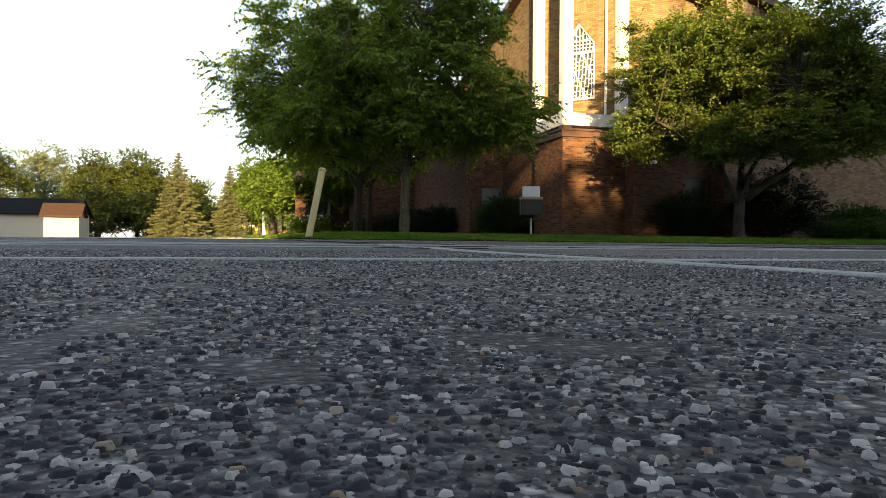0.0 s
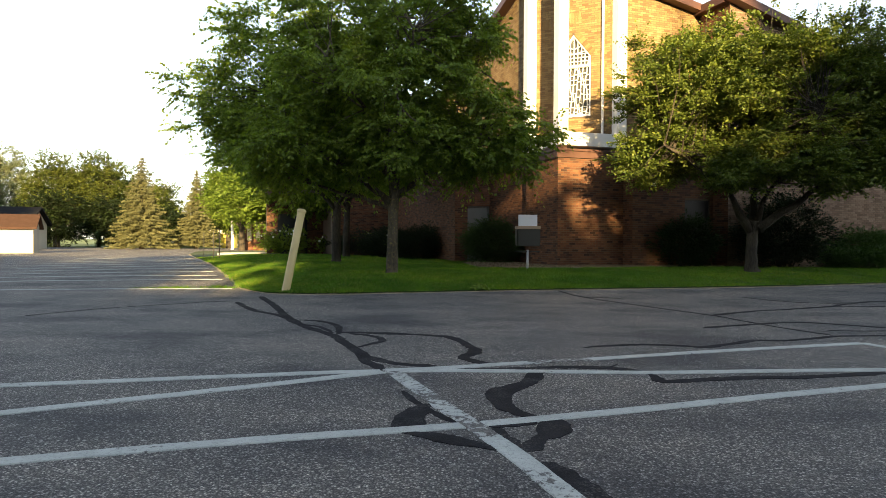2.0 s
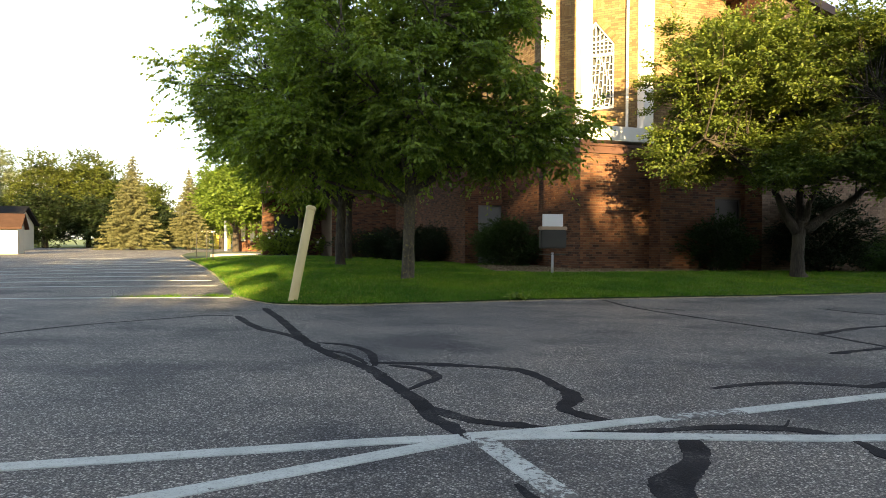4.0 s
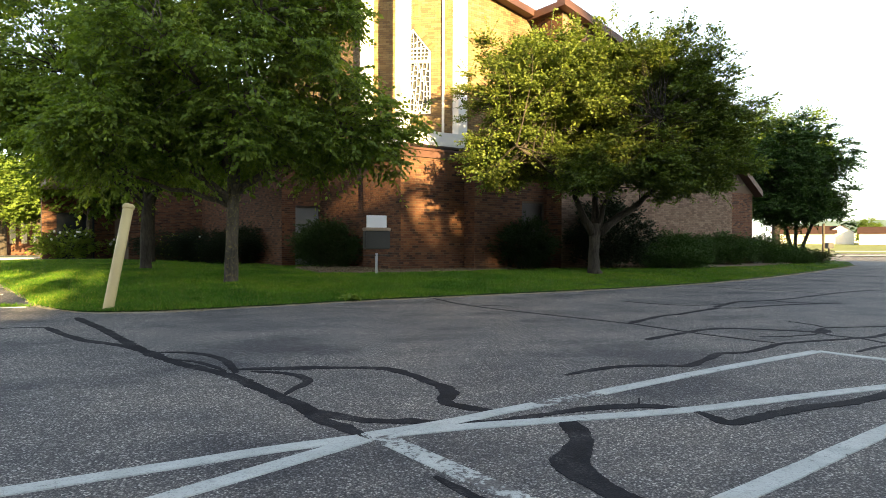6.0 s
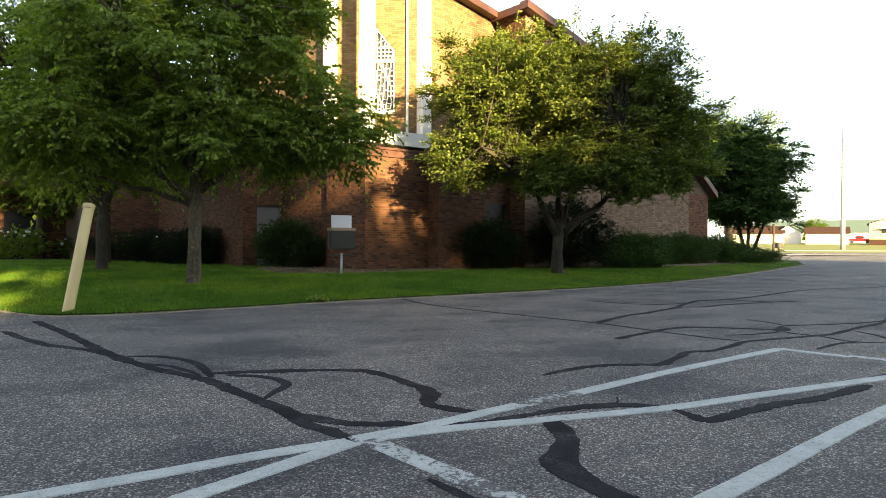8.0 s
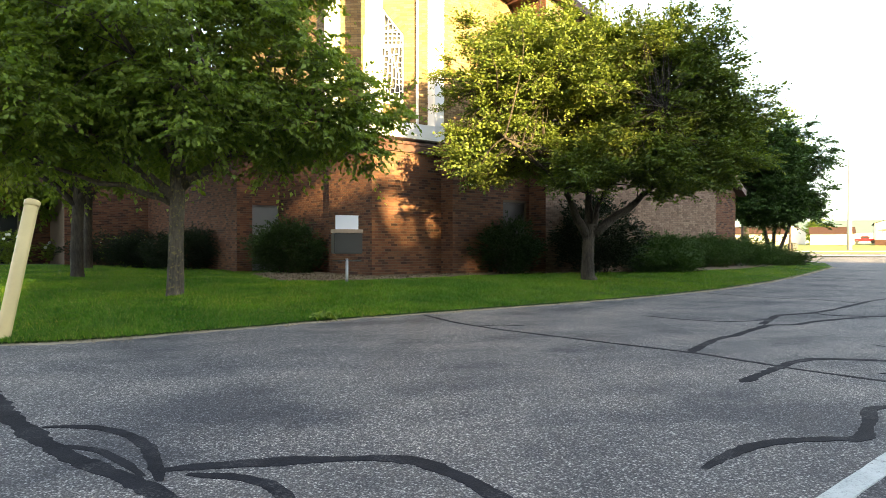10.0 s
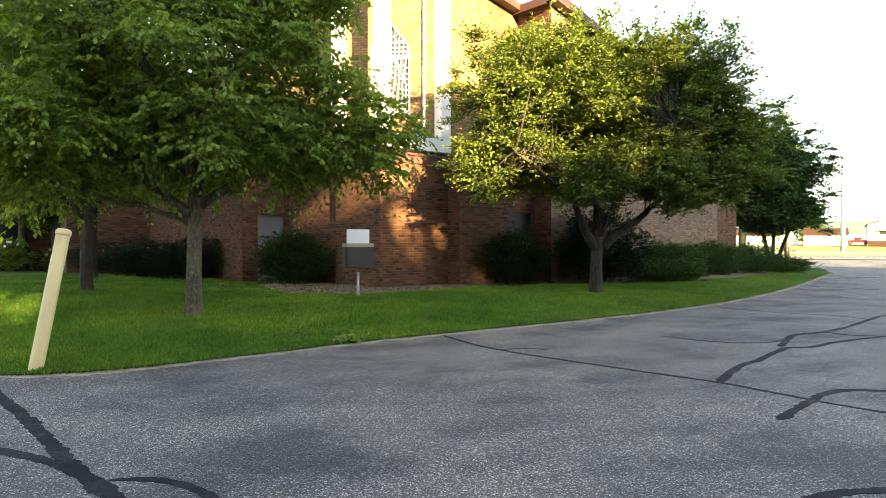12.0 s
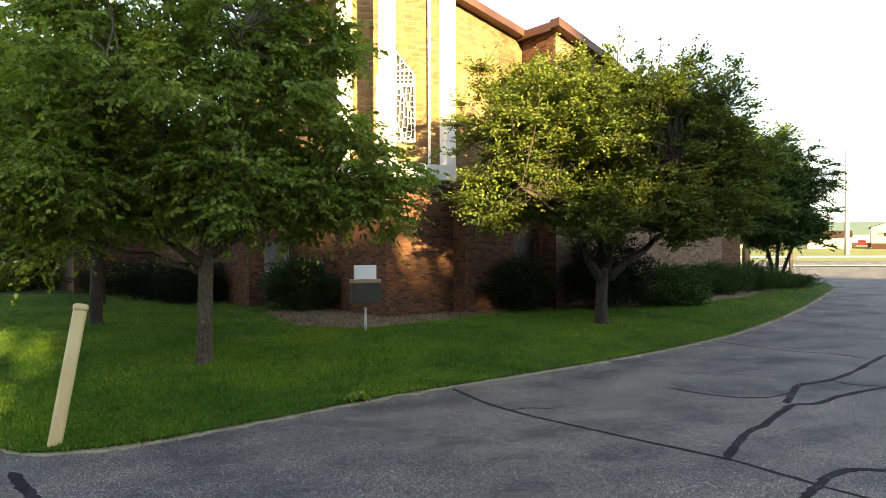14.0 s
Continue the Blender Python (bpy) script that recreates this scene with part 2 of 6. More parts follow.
GRASS = make_leaf("grass_blades", (0.011, 0.052, 0.004), (0.155, 0.325, 0.022), 0.3, (0.26, 0.28, 0.07))
SOIL = plain("lawn_soil", (0.022, 0.045, 0.009), 0.95, 0, 0.3, 1.2, 40, 0.6)
MULCH = plain("wood_mulch", (0.15, 0.112, 0.07), 0.95, 0, 0.35, 3, 45, 0.9)
CONCRETE = plain("pale_concrete", (0.42, 0.40, 0.37), 0.9, 0, 0.1, 2, 70, 0.3)
SIDING = plain("cream_siding", (0.50, 0.46, 0.36), 0.7, 0, 0.04, 2, 30, 0.05)
CREAM_SIDING = plain("pale_cream_siding", (0.40, 0.37, 0.30), 0.7, 0, 0.05, 2, 30, 0.05)
WHITE_SIDING = plain("white_siding", (0.74, 0.73, 0.70), 0.7, 0, 0.04, 2, 30, 0.05)
SHINGLE_GREY = plain("grey_shingles", (0.014, 0.0145, 0.016), 0.95, 0, 0.2, 3, 30, 0.5)
SHINGLE_RED = plain("red_brown_shingles", (0.05, 0.029, 0.022), 0.95, 0, 0.2, 3, 30, 0.5)
STEEL = plain("galvanised_steel", (0.42, 0.43, 0.44), 0.45, 0.7, 0.08, 3, 50, 0.05)
DARK_PLASTIC = plain("dark_olive_plastic", (0.03, 0.03, 0.026), 0.55, 0, 0.1, 4, 60, 0.1)
TAN_PLASTIC = plain("tan_lid", (0.36, 0.27, 0.19), 0.6, 0, 0.08, 4, 60, 0.1)
WHITE_SHEET = plain("white_sign_face", (0.78, 0.80, 0.83), 0.5, 0, 0.03, 4, 60, 0.05)
DIRT = plain("dry_dirt_and_dead_grass", (0.33, 0.28, 0.195), 0.95, 0, 0.35, 5, 60, 0.7)
FLOWER = plain("white_blossom", (0.72, 0.74, 0.66), 0.8, 0, 0.1, 5, 60, 0.2)
GREEN_METAL = plain("green_metal_roof", (0.10, 0.15, 0.13), 0.5, 0.1, 0.05, 0.5, 8, 0.05)
TAN_METAL = plain("tan_ribbed_metal", (0.42, 0.36, 0.26), 0.6, 0, 0.05, 0.5, 8, 0.05)
RED_PAINT = plain("red_car_paint", (0.35, 0.015, 0.02), 0.25, 0, 0.04, 2, 20, 0.0)
BLACK = plain("black_rubber", (0.02, 0.02, 0.02), 0.8, 0, 0.1, 6, 60, 0.2)
DARK_GLASS, _nt, _b = mat("dark_car_glass", 0.08)
_b.inputs["Base Color"].default_value = (0.03, 0.035, 0.04, 1)
for _m, _s in ((TAR, 0.1), (ASPHALT, 0.45), (GRASS, 0.2), (SHINGLE_GREY, 0.1), (SHINGLE_RED, 0.1)):
    _m.node_tree.nodes["Principled BSDF"].inputs["Specular IOR Level"].default_value = _s
YELLOW_BOX = plain("yellow_plastic", (0.62, 0.50, 0.06), 0.5, 0, 0.06, 3, 40, 0.05)


def make_pebbles():
    m, nt, b = mat("asphalt_pebbles", 0.75)
    geo = nt.nodes.new("ShaderNodeNewGeometry")
    c = ramp(nt, geo.outputs["Random Per Island"], [(0.0, (0.016, 0.018, 0.026)), (0.42, (0.045, 0.048, 0.06)), (0.66, (0.16, 0.162, 0.165)), (0.86, (0.42, 0.415, 0.40)), (0.965, (0.66, 0.64, 0.60)), (0.985, (0.30, 0.22, 0.14))])
    v = coords(nt)
    c = mix(nt, 0.6, c, ramp(nt, noise_of(nt, v, 260, 4), [(0.3, (0.55, 0.55, 0.57)), (0.7, (1, 1, 1))]), "MULTIPLY")
    nt.links.new(c, b.inputs["Base Color"])
    bump(nt, b, noise_of(nt, v, 500, 3), 0.5, 0.002)
    return m


PEBBLE = make_pebbles()

SAND = plain("dried_sand", (0.165, 0.163, 0.157), 0.95, 0, 0.35, 8, 160, 0.6)

# ---- helpers for shapes ----
def ground_z(x, y):
    """The lot tilts a little near the church and is level farther off."""
    u = min(1.0, max(0.0, (math.hypot(x, y) - 20) / 40))
    w = min(1.0, max(0.0, (-x - 4) / 14))
    return (0.006 * y - 0.006 * x) * (1 - u * u * (3 - 2 * u)) * (1 - w * w * (3 - 2 * w))


def obj(name, verts, faces, material, smooth=False):
    me = bpy.data.meshes.new(name)
    me.from_pydata([tuple(v) for v in verts], [], faces)
    if material:
        me.materials.append(material)
    if smooth:
        me.polygons.foreach_set("use_smooth", [True] * len(me.polygons))
    me.update()
    return new(name, me)


def part(name, bm, material, parent=None, label="", smooth=False):
    me = bpy.data.meshes.new(name)
    bmesh.ops.recalc_face_normals(bm, faces=bm.faces)
    bm.to_mesh(me)
    bm.free()
    me.materials.append(material)
    if smooth:
        me.polygons.foreach_set("use_smooth", [True] * len(me.polygons))
    ob = new(name, me)
    ob.parent = parent
    if label:
        ob["label"] = label
    return ob


def box(lo, hi, bevel=0.0, bm=None, m=None):
    bm2 = bmesh.new()
    bmesh.ops.create_cube(bm2, size=1)
    for v in bm2.verts:
        v.co = Vector([(lo[i] + hi[i]) / 2 + v.co[i] * (hi[i] - lo[i]) for i in range(3)])
    if bevel:
        bmesh.ops.bevel(bm2, geom=bm2.edges[:], offset=bevel, segments=2, affect="EDGES")
    if m is not None:
        bm2.transform(m)
    if bm is None:
        return bm2
    me = bpy.data.meshes.new("tmp")
    bm2.to_mesh(me)
    bm2.free()
    bm.from_mesh(me)
    bpy.data.meshes.remove(me)
    return bm


def prism(outline, z0, z1, bm=None):
    """An upright solid over a plan outline; z1 may be one height for each corner."""
    bm = bm or bmesh.new()
    z1 = z1 if isinstance(z1, (list, tuple)) else [z1] * len(outline)
    lo = [bm.verts.new((x, y, z0)) for x, y in outline]
    hi = [bm.verts.new((x, y, z)) for (x, y), z in zip(outline, z1)]
    bm.faces.new(lo[::-1])
    bm.faces.new(hi)
    n = len(lo)
    for i in range(n):
        bm.faces.new((lo[i], lo[(i + 1) % n], hi[(i + 1) % n], hi[i]))
    return bm


def tube(points, radii, sides=8, bm=None, caps=True):
    """A tapered round tube along points."""
    bm = bm or bmesh.new()
    rings = []
    pts = [Vector(p) for p in points]
    for i, p in enumerate(pts):
        d = (pts[min(i + 1, len(pts) - 1)] - pts[max(i - 1, 0)]).normalized()
        a = d.cross(Vector((0.3, 0.9, 0.1))).normalized()
        b = d.cross(a)
        rings.append([bm.verts.new(p + (a * math.cos(2 * math.pi * k / sides) + b * math.sin(2 * math.pi * k / sides)) * radii[i]) for k in range(sides)])
    for r, s in zip(rings, rings[1:]):
        for k in range(sides):
            bm.faces.new((r[k], r[(k + 1) % sides], s[(k + 1) % sides], s[k]))
    if caps:
        bm.faces.new(rings[0][::-1])
        bm.faces.new(rings[-1])
    return bm


# ---- the ground ----
def sheet(name, xs, ys, dz, material, inside=None):
    """A sheet that follows the ground, dz above it."""
    verts, idx, faces = [], {}, []
    for i, x in enumerate(xs):
        for j, y in enumerate(ys):
            idx[i, j] = len(verts)
            verts.append((x, y, ground_z(x, y) + dz))
    for i in range(len(xs) - 1):
        for j in range(len(ys) - 1):
            if inside and not inside((xs[i] + xs[i + 1]) / 2, (ys[j] + ys[j + 1]) / 2):
                continue
            faces.append((idx[i, j], idx[i + 1, j], idx[i + 1, j + 1], idx[i, j + 1]))
    return obj(name, verts, faces, material)


far = [-4000, -1500, -600, -300, -180, -130, -95]
steps = far + list(range(-70, 71, 5)) + [-v for v in far[::-1]]
GROUND = plain("far_meadow", (0.10, 0.15, 0.035), 0.95, 0, 0.25, 0.12, 6, 0.4)
tagged(sheet("ground", steps, steps, -0.06, GROUND), "mown grass and earth that runs on to the horizon", "ground", kind="structure")


def edge_strip(name, outline, top, material, depth=0.12, fine=1.5):
    """A flat slab over an outline in plan, its top following the ground at top above it."""
    bm = bmesh.new()
    n = len(outline)
    vs = [bm.verts.new((x, y, 0)) for x, y in outline]
    bm.faces.new(vs)
    bmesh.ops.triangulate(bm, faces=bm.faces[:])
    for _ in range(7):
        long = [e for e in bm.edges if e.calc_length() > fine]
        if not long:
            break
        bmesh.ops.subdivide_edges(bm, edges=long, cuts=1)
        bmesh.ops.triangulate(bm, faces=bm.faces[:])
    for v in bm.verts:
        v.co.z = turf_z(v.co.x, v.co.y) + top
    ext = bmesh.ops.extrude_face_region(bm, geom=bm.faces[:])
    for v in [e for e in ext["geom"] if isinstance(e, bmesh.types.BMVert)]:
        v.co.z -= depth
    return part(name, bm, material)


def lawn_edge():
    """The curved rim where the lot meets the lawn in front of the church."""
    return [(-3.1, 12.72), (-2.74, 12.36), (-2.42, 12.3), (-1.92, 12.32), (-1.41, 12.47), (-0.85, 12.71), (-0.22, 12.97), (0.51, 13.32), (1.34, 13.67), (2.23, 13.97), (3.29, 14.34), (4.48, 14.74), (5.88, 15.26), (7.64, 15.98), (10.19, 17.25), (13.72, 19.45), (18.15, 22.55), (23.0, 26.15), (26.7, 28.9)]


LAWN_FRONT = lawn_edge()
LAWN_SIDE = [(-17.8, 44.9), (-13.5, 35.4), (-8.2, 23.9), (-5.45, 17.8), (-4.25, 15.1), (-3.55, 13.4)]
LAWN = LAWN_SIDE + LAWN_FRONT + [(29, 31.5), (30, 40), (-10, 60), (-19, 52)]

def many_inside(x, y, poly):
    hit = np.zeros(len(x), bool)
    for (x0, y0), (x1, y1) in zip(poly, poly[1:] + poly[:1]):
        if y0 != y1:
            hit ^= ((y0 > y) != (y1 > y)) & (x < (x1 - x0) * (y - y0) / (y1 - y0) + x0)
    return hit


def many_z(x, y):
    u = np.clip((np.hypot(x, y) - 20) / 40, 0, 1)
    w = np.clip((-x - 4) / 14, 0, 1)
    return (0.006 * y - 0.006 * x) * (1 - u * u * (3 - 2 * u)) * (1 - w * w * (3 - 2 * w))


def many_turf(x, y):
    """The lawn swells a little from its rim, and levels out again towards the church."""
    rim = np.array(LAWN_SIDE + LAWN_FRONT)
    d = np.full(len(x), 1e9)
    for (ax, ay), (bx, by) in zip(rim[:-1], rim[1:]):
        t = np.clip(((x - ax) * (bx - ax) + (y - ay) * (by - ay)) / ((bx - ax) ** 2 + (by - ay) ** 2), 0, 1)
        d = np.minimum(d, np.hypot(x - ax - t * (bx - ax), y - ay - t * (by - ay)))
    up, down = np.clip(d / 2.2, 0, 1), np.clip((d - 4) / 4, 0, 1)
    swell = 0.105 * up * up * (3 - 2 * up) * (1 - 0.75 * down * down * (3 - 2 * down))
    return many_z(x, y) + np.where(many_inside(x, y, LAWN), swell, 0.0)


def turf_z(x, y):
    return float(many_turf(np.array([float(x)]), np.array([float(y)]))[0])


near = [-74, -66, -58, -50, -44] + [v * 2 for v in range(-20, 21)] + [44, 50, 58, 66, 74]
AXIS, SIDE = Vector((0.3275, 0.945)), Vector((0.945, -0.3275))     # the view at the end of the walk, and across it
lot = sheet("parking_lot", near, near, 0.0, ASPHALT, lambda x, y: y < 71 and (x < 12 or (Vector((x + 1, y - 4.9)) @ AXIS) < 63))
tagged(lot, "weathered grey asphalt parking lot with dark sealed cracks", "parking lot", kind="structure")
lawn = edge_strip("lawn", LAWN, 0.03, SOIL, 0.25, 0.9)
tagged(lawn, "mown green lawn before the brick church", "lawn", kind="structure")


# ---- sealed cracks and painted lines ----
rng = random.Random(4)


def ribbon(name, pts, width, top, material, wobble=0.25, step=0.06, taper=True, parent=None):
    """A flat raised band along pts, its rim uneven."""
    p = [Vector((x, y, 0)) for x, y in pts]
    fine = []
    for i in range(len(p) - 1):
        a, b, c, d = p[max(i - 1, 0)], p[i], p[i + 1], p[min(i + 2, len(p) - 1)]
        n = max(2, int((c - b).length / step))
        for k in range(n):
            t = k / n
            fine.append(0.5 * ((2 * b) + (c - a) * t + (2 * a - 5 * b + 4 * c - d) * t * t + (3 * b - a - 3 * c + d) * t ** 3))
    fine.append(p[-1])
    bm = bmesh.new()
    rows = []
    seed = rng.random() * 50
    for i, q in enumerate(fine):
        d = (fine[min(i + 1, len(fine) - 1)] - fine[max(i - 1, 0)]).normalized()
        side = Vector((-d.y, d.x, 0))
        s = i * step
        end = min(1.0, 0.35 + min(i, len(fine) - 1 - i) * step / 0.25) if taper else 1.0
        w1 = width / 2 * end * (1 + wobble * noise.noise((s * 3.1, seed, 0)) + wobble * 0.6 * noise.noise((s * 13, seed, 3)) + wobble * 0.35 * noise.noise((s * 47, seed, 5)))
        w2 = width / 2 * end * (1 + wobble * noise.noise((s * 3.1, seed, 9)) + wobble * 0.6 * noise.noise((s * 13, seed, 14)) + wobble * 0.35 * noise.noise((s * 47, seed, 17)))
        row = []
        for off, z in ((w1, -0.004), (w1 * 0.93, top), (-w2 * 0.93, top), (-w2, -0.004)):
            v = q + side * off
            row.append(bm.verts.new((v.x, v.y, ground_z(v.x, v.y) + z)))
        rows.append(row)
    for r, s in zip(rows, rows[1:]):
        for k in range(3):
            bm.faces.new((r[k], s[k], s[k + 1], r[k + 1]))
    return part(name, bm, material, parent)


def seal(pts, width):
    ob = ribbon("crack_sealing", pts, width, 0.003 + 0.0006 * rng.random(), TAR, 0.6, 0.02)
    return tagged(ob, "dark tar sealing poured along a crack in the asphalt", "crack sealing", "sealed cracks of the lot", "structure")


def stripe(pts, width=0.105, label="worn white painted stall line on the asphalt", paint=None):
    ob = ribbon("stall_line", pts, width, 0.0052 + 0.0012 * rng.random(), paint or PAINT, 0.08, 0.03, False)
    return tagged(ob, label, "painted line", "painted lines of the lot", "structure")


def blob(outline):
    """A pool of tar with a rounded, uneven rim."""
    p = [Vector((x, y, 0)) for x, y in outline]
    n = len(p)
    rim = []
    for i in range(n):
        a, b, c, d = p[i - 1], p[i], p[(i + 1) % n], p[(i + 2) % n]
        for k in range(12):
            t = k / 12
            q = 0.5 * ((2 * b) + (c - a) * t + (2 * a - 5 * b + 4 * c - d) * t * t + (3 * b - a - 3 * c + d) * t ** 3)
            rim.append(q + Vector((noise.noise(q * 11), noise.noise(q * 11 + Vector((5, 0, 0))), 0)) * 0.014 + Vector((noise.noise(q * 45), noise.noise(q * 45 + Vector((5, 0, 0))), 0)) * 0.008)
    bm = bmesh.new()
    top = 0.0034 + 0.0006 * rng.random()
    vs = [bm.verts.new((q.x, q.y, ground_z(q.x, q.y) + top)) for q in rim]
    lo = [bm.verts.new((q.x, q.y, ground_z(q.x, q.y) - 0.004)) for q in rim]
    bm.faces.new(vs)
    for i in range(len(vs)):
        j = (i + 1) % len(vs)
        bm.faces.new((vs[i], lo[i], lo[j], vs[j]))
    bmesh.ops.triangulate(bm, faces=[f for f in bm.faces if len(f.verts) > 4])
    ob = part("tar_patch", bm, TAR)
    return tagged(ob, "dark pool of sealing tar on the asphalt", "tar patch", "sealed cracks of the lot", "structure")


seal([(-2.69, 11.77), (-2.3, 10.94), (-1.94, 10.12), (-1.58, 9.25), (-1.27, 8.62), (-1.04, 8.27), (-0.87, 8.05), (-0.73, 7.83), (-0.6, 7.55), (-0.47, 7.21), (-0.35, 6.95), (-0.25, 6.65), (-0.15, 6.42), (-0.07, 6.24)], 0.105)
seal([(-2.75, 10.87), (-2.41, 10.24), (-2.07, 9.75), (-1.75, 9.43), (-1.51, 9.08)], 0.09)
seal([(-4.56, 8.99), (-4.29, 9.55), (-3.92, 10.07), (-3.43, 10.55), (-3.12, 10.88), (-2.74, 10.87)], 0.035)
seal([(-1.38, 9.0), (-1.18, 8.95), (-0.99, 8.79), (-0.83, 8.51), (-0.77, 8.23), (-0.72, 7.95)], 0.07)
seal([(-1.29, 8.65), (-1.05, 8.49), (-0.9, 8.26), (-0.79, 8.03)], 0.05)
seal([(-0.74, 8.1), (-0.51, 8.09), (-0.27, 8.07), (-0.02, 8.03), (0.23, 7.97), (0.38, 7.86), (0.52, 7.54), (0.58, 7.25), (0.58, 7.05), (0.51, 6.84), (0.56, 6.7), (0.67, 6.59), (0.76, 6.54)], 0.095)
blob([(0.58, 7.36), (0.66, 7.22), (0.65, 7.02), (0.6, 6.93), (0.53, 6.81), (0.48, 6.79), (0.52, 6.95), (0.57, 7.14)])
seal([(-0.62, 8.01), (-0.44, 7.92), (-0.29, 7.77), (-0.25, 7.58), (-0.34, 7.37), (-0.42, 7.19)], 0.075)
seal([(-0.32, 6.86), (-0.21, 6.72), (-0.1, 6.59), (0.04, 6.5), (0.22, 6.45), (0.39, 6.36), (0.52, 6.35), (0.69, 6.36), (0.84, 6.39), (0.99, 6.42), (1.2, 6.47), (1.37, 6.49), (1.57, 6.49), (1.74, 6.44), (1.84, 6.36)], 0.1)
seal([(1.84, 6.3), (1.86, 6.17), (1.87, 6.05), (2.03, 6.08), (2.27, 6.16), (2.55, 6.24), (2.8, 6.26), (3.06, 6.32), (3.35, 6.41), (3.61, 6.49)], 0.1)
seal([(3.59, 6.57), (3.87, 6.67), (4.16, 6.75), (4.4, 6.78)], 0.07)
seal([(1.55, 6.48), (1.63, 6.55), (1.7, 6.66)], 0.02)
blob([(0.97, 6.25), (1.08, 6.3), (1.04, 6.0), (0.95, 5.83), (0.85, 5.66), (0.81, 5.51), (0.81, 5.33), (0.84, 5.22), (0.89, 5.14), (0.93, 5.06), (0.9, 5.02), (0.84, 5.07), (0.78, 5.14), (0.71, 5.25), (0.68, 5.38), (0.66, 5.52), (0.66, 5.66), (0.7, 5.74), (0.82, 5.85), (0.92, 6.02)])
blob([(0.94, 5.0), (1.05, 5.03), (1.07, 4.84), (1.0, 4.72), (0.93, 4.67), (0.88, 4.51), (0.76, 4.5), (0.82, 4.64), (0.88, 4.74), (0.9, 4.88)])
blob([(0.32, 5.31), (0.22, 5.22), (0.17, 5.07), (0.15, 4.96), (0.17, 4.8), (0.25, 4.78), (0.34, 4.82), (0.32, 4.94), (0.32, 5.05), (0.34, 5.22)])
blob([(0.22, 4.74), (0.34, 4.75), (0.47, 4.71), (0.57, 4.63), (0.64, 4.58), (0.72, 4.49), (0.55, 4.54), (0.45, 4.58), (0.32, 4.66)])
blob([(0.53, 4.97), (0.65, 4.98), (0.8, 4.96), (0.9, 5.0), (0.89, 4.93), (0.71, 4.86), (0.64, 4.88)])
blob([(0.62, 4.81), (0.71, 4.84), (0.75, 4.74), (0.79, 4.61), (0.76, 4.5), (0.72, 4.5), (0.68, 4.7)])
seal([(0.14, 5.62), (0.22, 5.41), (0.3, 5.23), (0.41, 5.03), (0.5, 4.94), (0.57, 4.85)], 0.05)
seal([(0.88, 4.35), (1.0, 4.04), (1.11, 3.72), (1.19, 3.52), (1.27, 3.32), (1.35, 3.17), (1.41, 3.03)], 0.13)
seal([(1.37, 3.26), (1.47, 2.99), (1.56, 2.72), (1.63, 2.56)], 0.09)
seal([(1.74, 2.41), (1.82, 2.33), (1.88, 2.25), (1.96, 2.2), (2.03, 2.18)], 0.12)
stripe([(-0.02, 6.29), (0.21, 5.74), (0.41, 5.25), (0.57, 4.9), (0.66, 4.68)], 0.12, "flaking white painted line along a sealed crack", PAINT_OLD)
stripe([(0.66, 4.68), (0.8, 4.33), (0.91, 4.01), (1.01, 3.74), (1.1, 3.51), (1.18, 3.33), (1.27, 3.16), (1.54, 2.65), (1.69, 2.4), (1.78, 2.21), (1.86, 2.05), (2.3, 1.1), (3.1, -0.6), (4.4, -3.6)], 0.115, "chipped white painted line along a sealed crack", PAINT_WORN)
stripe([(-0.08, 6.21), (-0.49, 6.12), (-0.85, 6.01), (-1.45, 5.83), (-2.6, 5.48), (-4.6, 4.85)])
stripe([(-0.06, 6.19), (-0.9, 5.61), (-1.75, 5.05), (-2.6, 4.5), (-4.2, 3.45)])
stripe([(-3.9, 3.2), (-2.4, 3.8), (-0.86, 4.41), (-0.31, 4.61), (0.22, 4.78), (0.58, 4.9)])
stripe([(0.58, 4.9), (0.94, 5.04), (1.7, 5.36), (2.55, 5.73), (3.59, 6.15), (4.7, 6.6)])
stripe([(-0.04, 6.24), (0.4, 6.38), (0.76, 6.54), (1.02, 6.64)])
stripe([(1.02, 6.64), (1.27, 6.74), (1.51, 6.83)], 0.1, "line worn almost away on the asphalt", PAINT_OLD)
stripe([(1.51, 6.83), (2.02, 7.05), (2.54, 7.27), (3.33, 7.58), (4.27, 7.93)])
stripe([(4.27, 7.93), (4.49, 7.49), (4.85, 6.95), (6.6, 3.4), (9.6, -3.0)])
stripe([(-0.05, 6.22), (0.4, 6.28), (0.91, 6.3), (1.83, 6.34), (2.62, 6.46), (3.37, 6.57), (4.31, 6.71), (5.5, 6.88)])
stripe([(-2.6, 0.8), (-0.32, 1.73), (0.03, 1.89), (0.45, 2.05), (0.94, 2.23), (1.31, 2.37), (1.59, 2.43)])
stripe([(1.73, 2.49), (1.97, 2.63), (2.41, 2.83), (3.2, 3.2), (5.6, 4.3)])
seal([(1.56, 7.41), (1.79, 7.53), (2.0, 7.6), (2.26, 7.64), (2.5, 7.6), (2.7, 7.57), (3.05, 7.82), (3.31, 8.01), (3.56, 8.01), (3.89, 8.17), (4.3, 8.4), (4.63, 8.45), (5.07, 8.51), (5.43, 8.56), (5.78, 8.66), (6.51, 8.99), (7.18, 9.24), (8.03, 9.76), (8.54, 10.02)], 0.075)
seal([(3.11, 8.88), (3.43, 9.05), (3.79, 9.24), (4.25, 9.45), (4.59, 9.48), (5.03, 9.25), (5.33, 9.06)], 0.085)
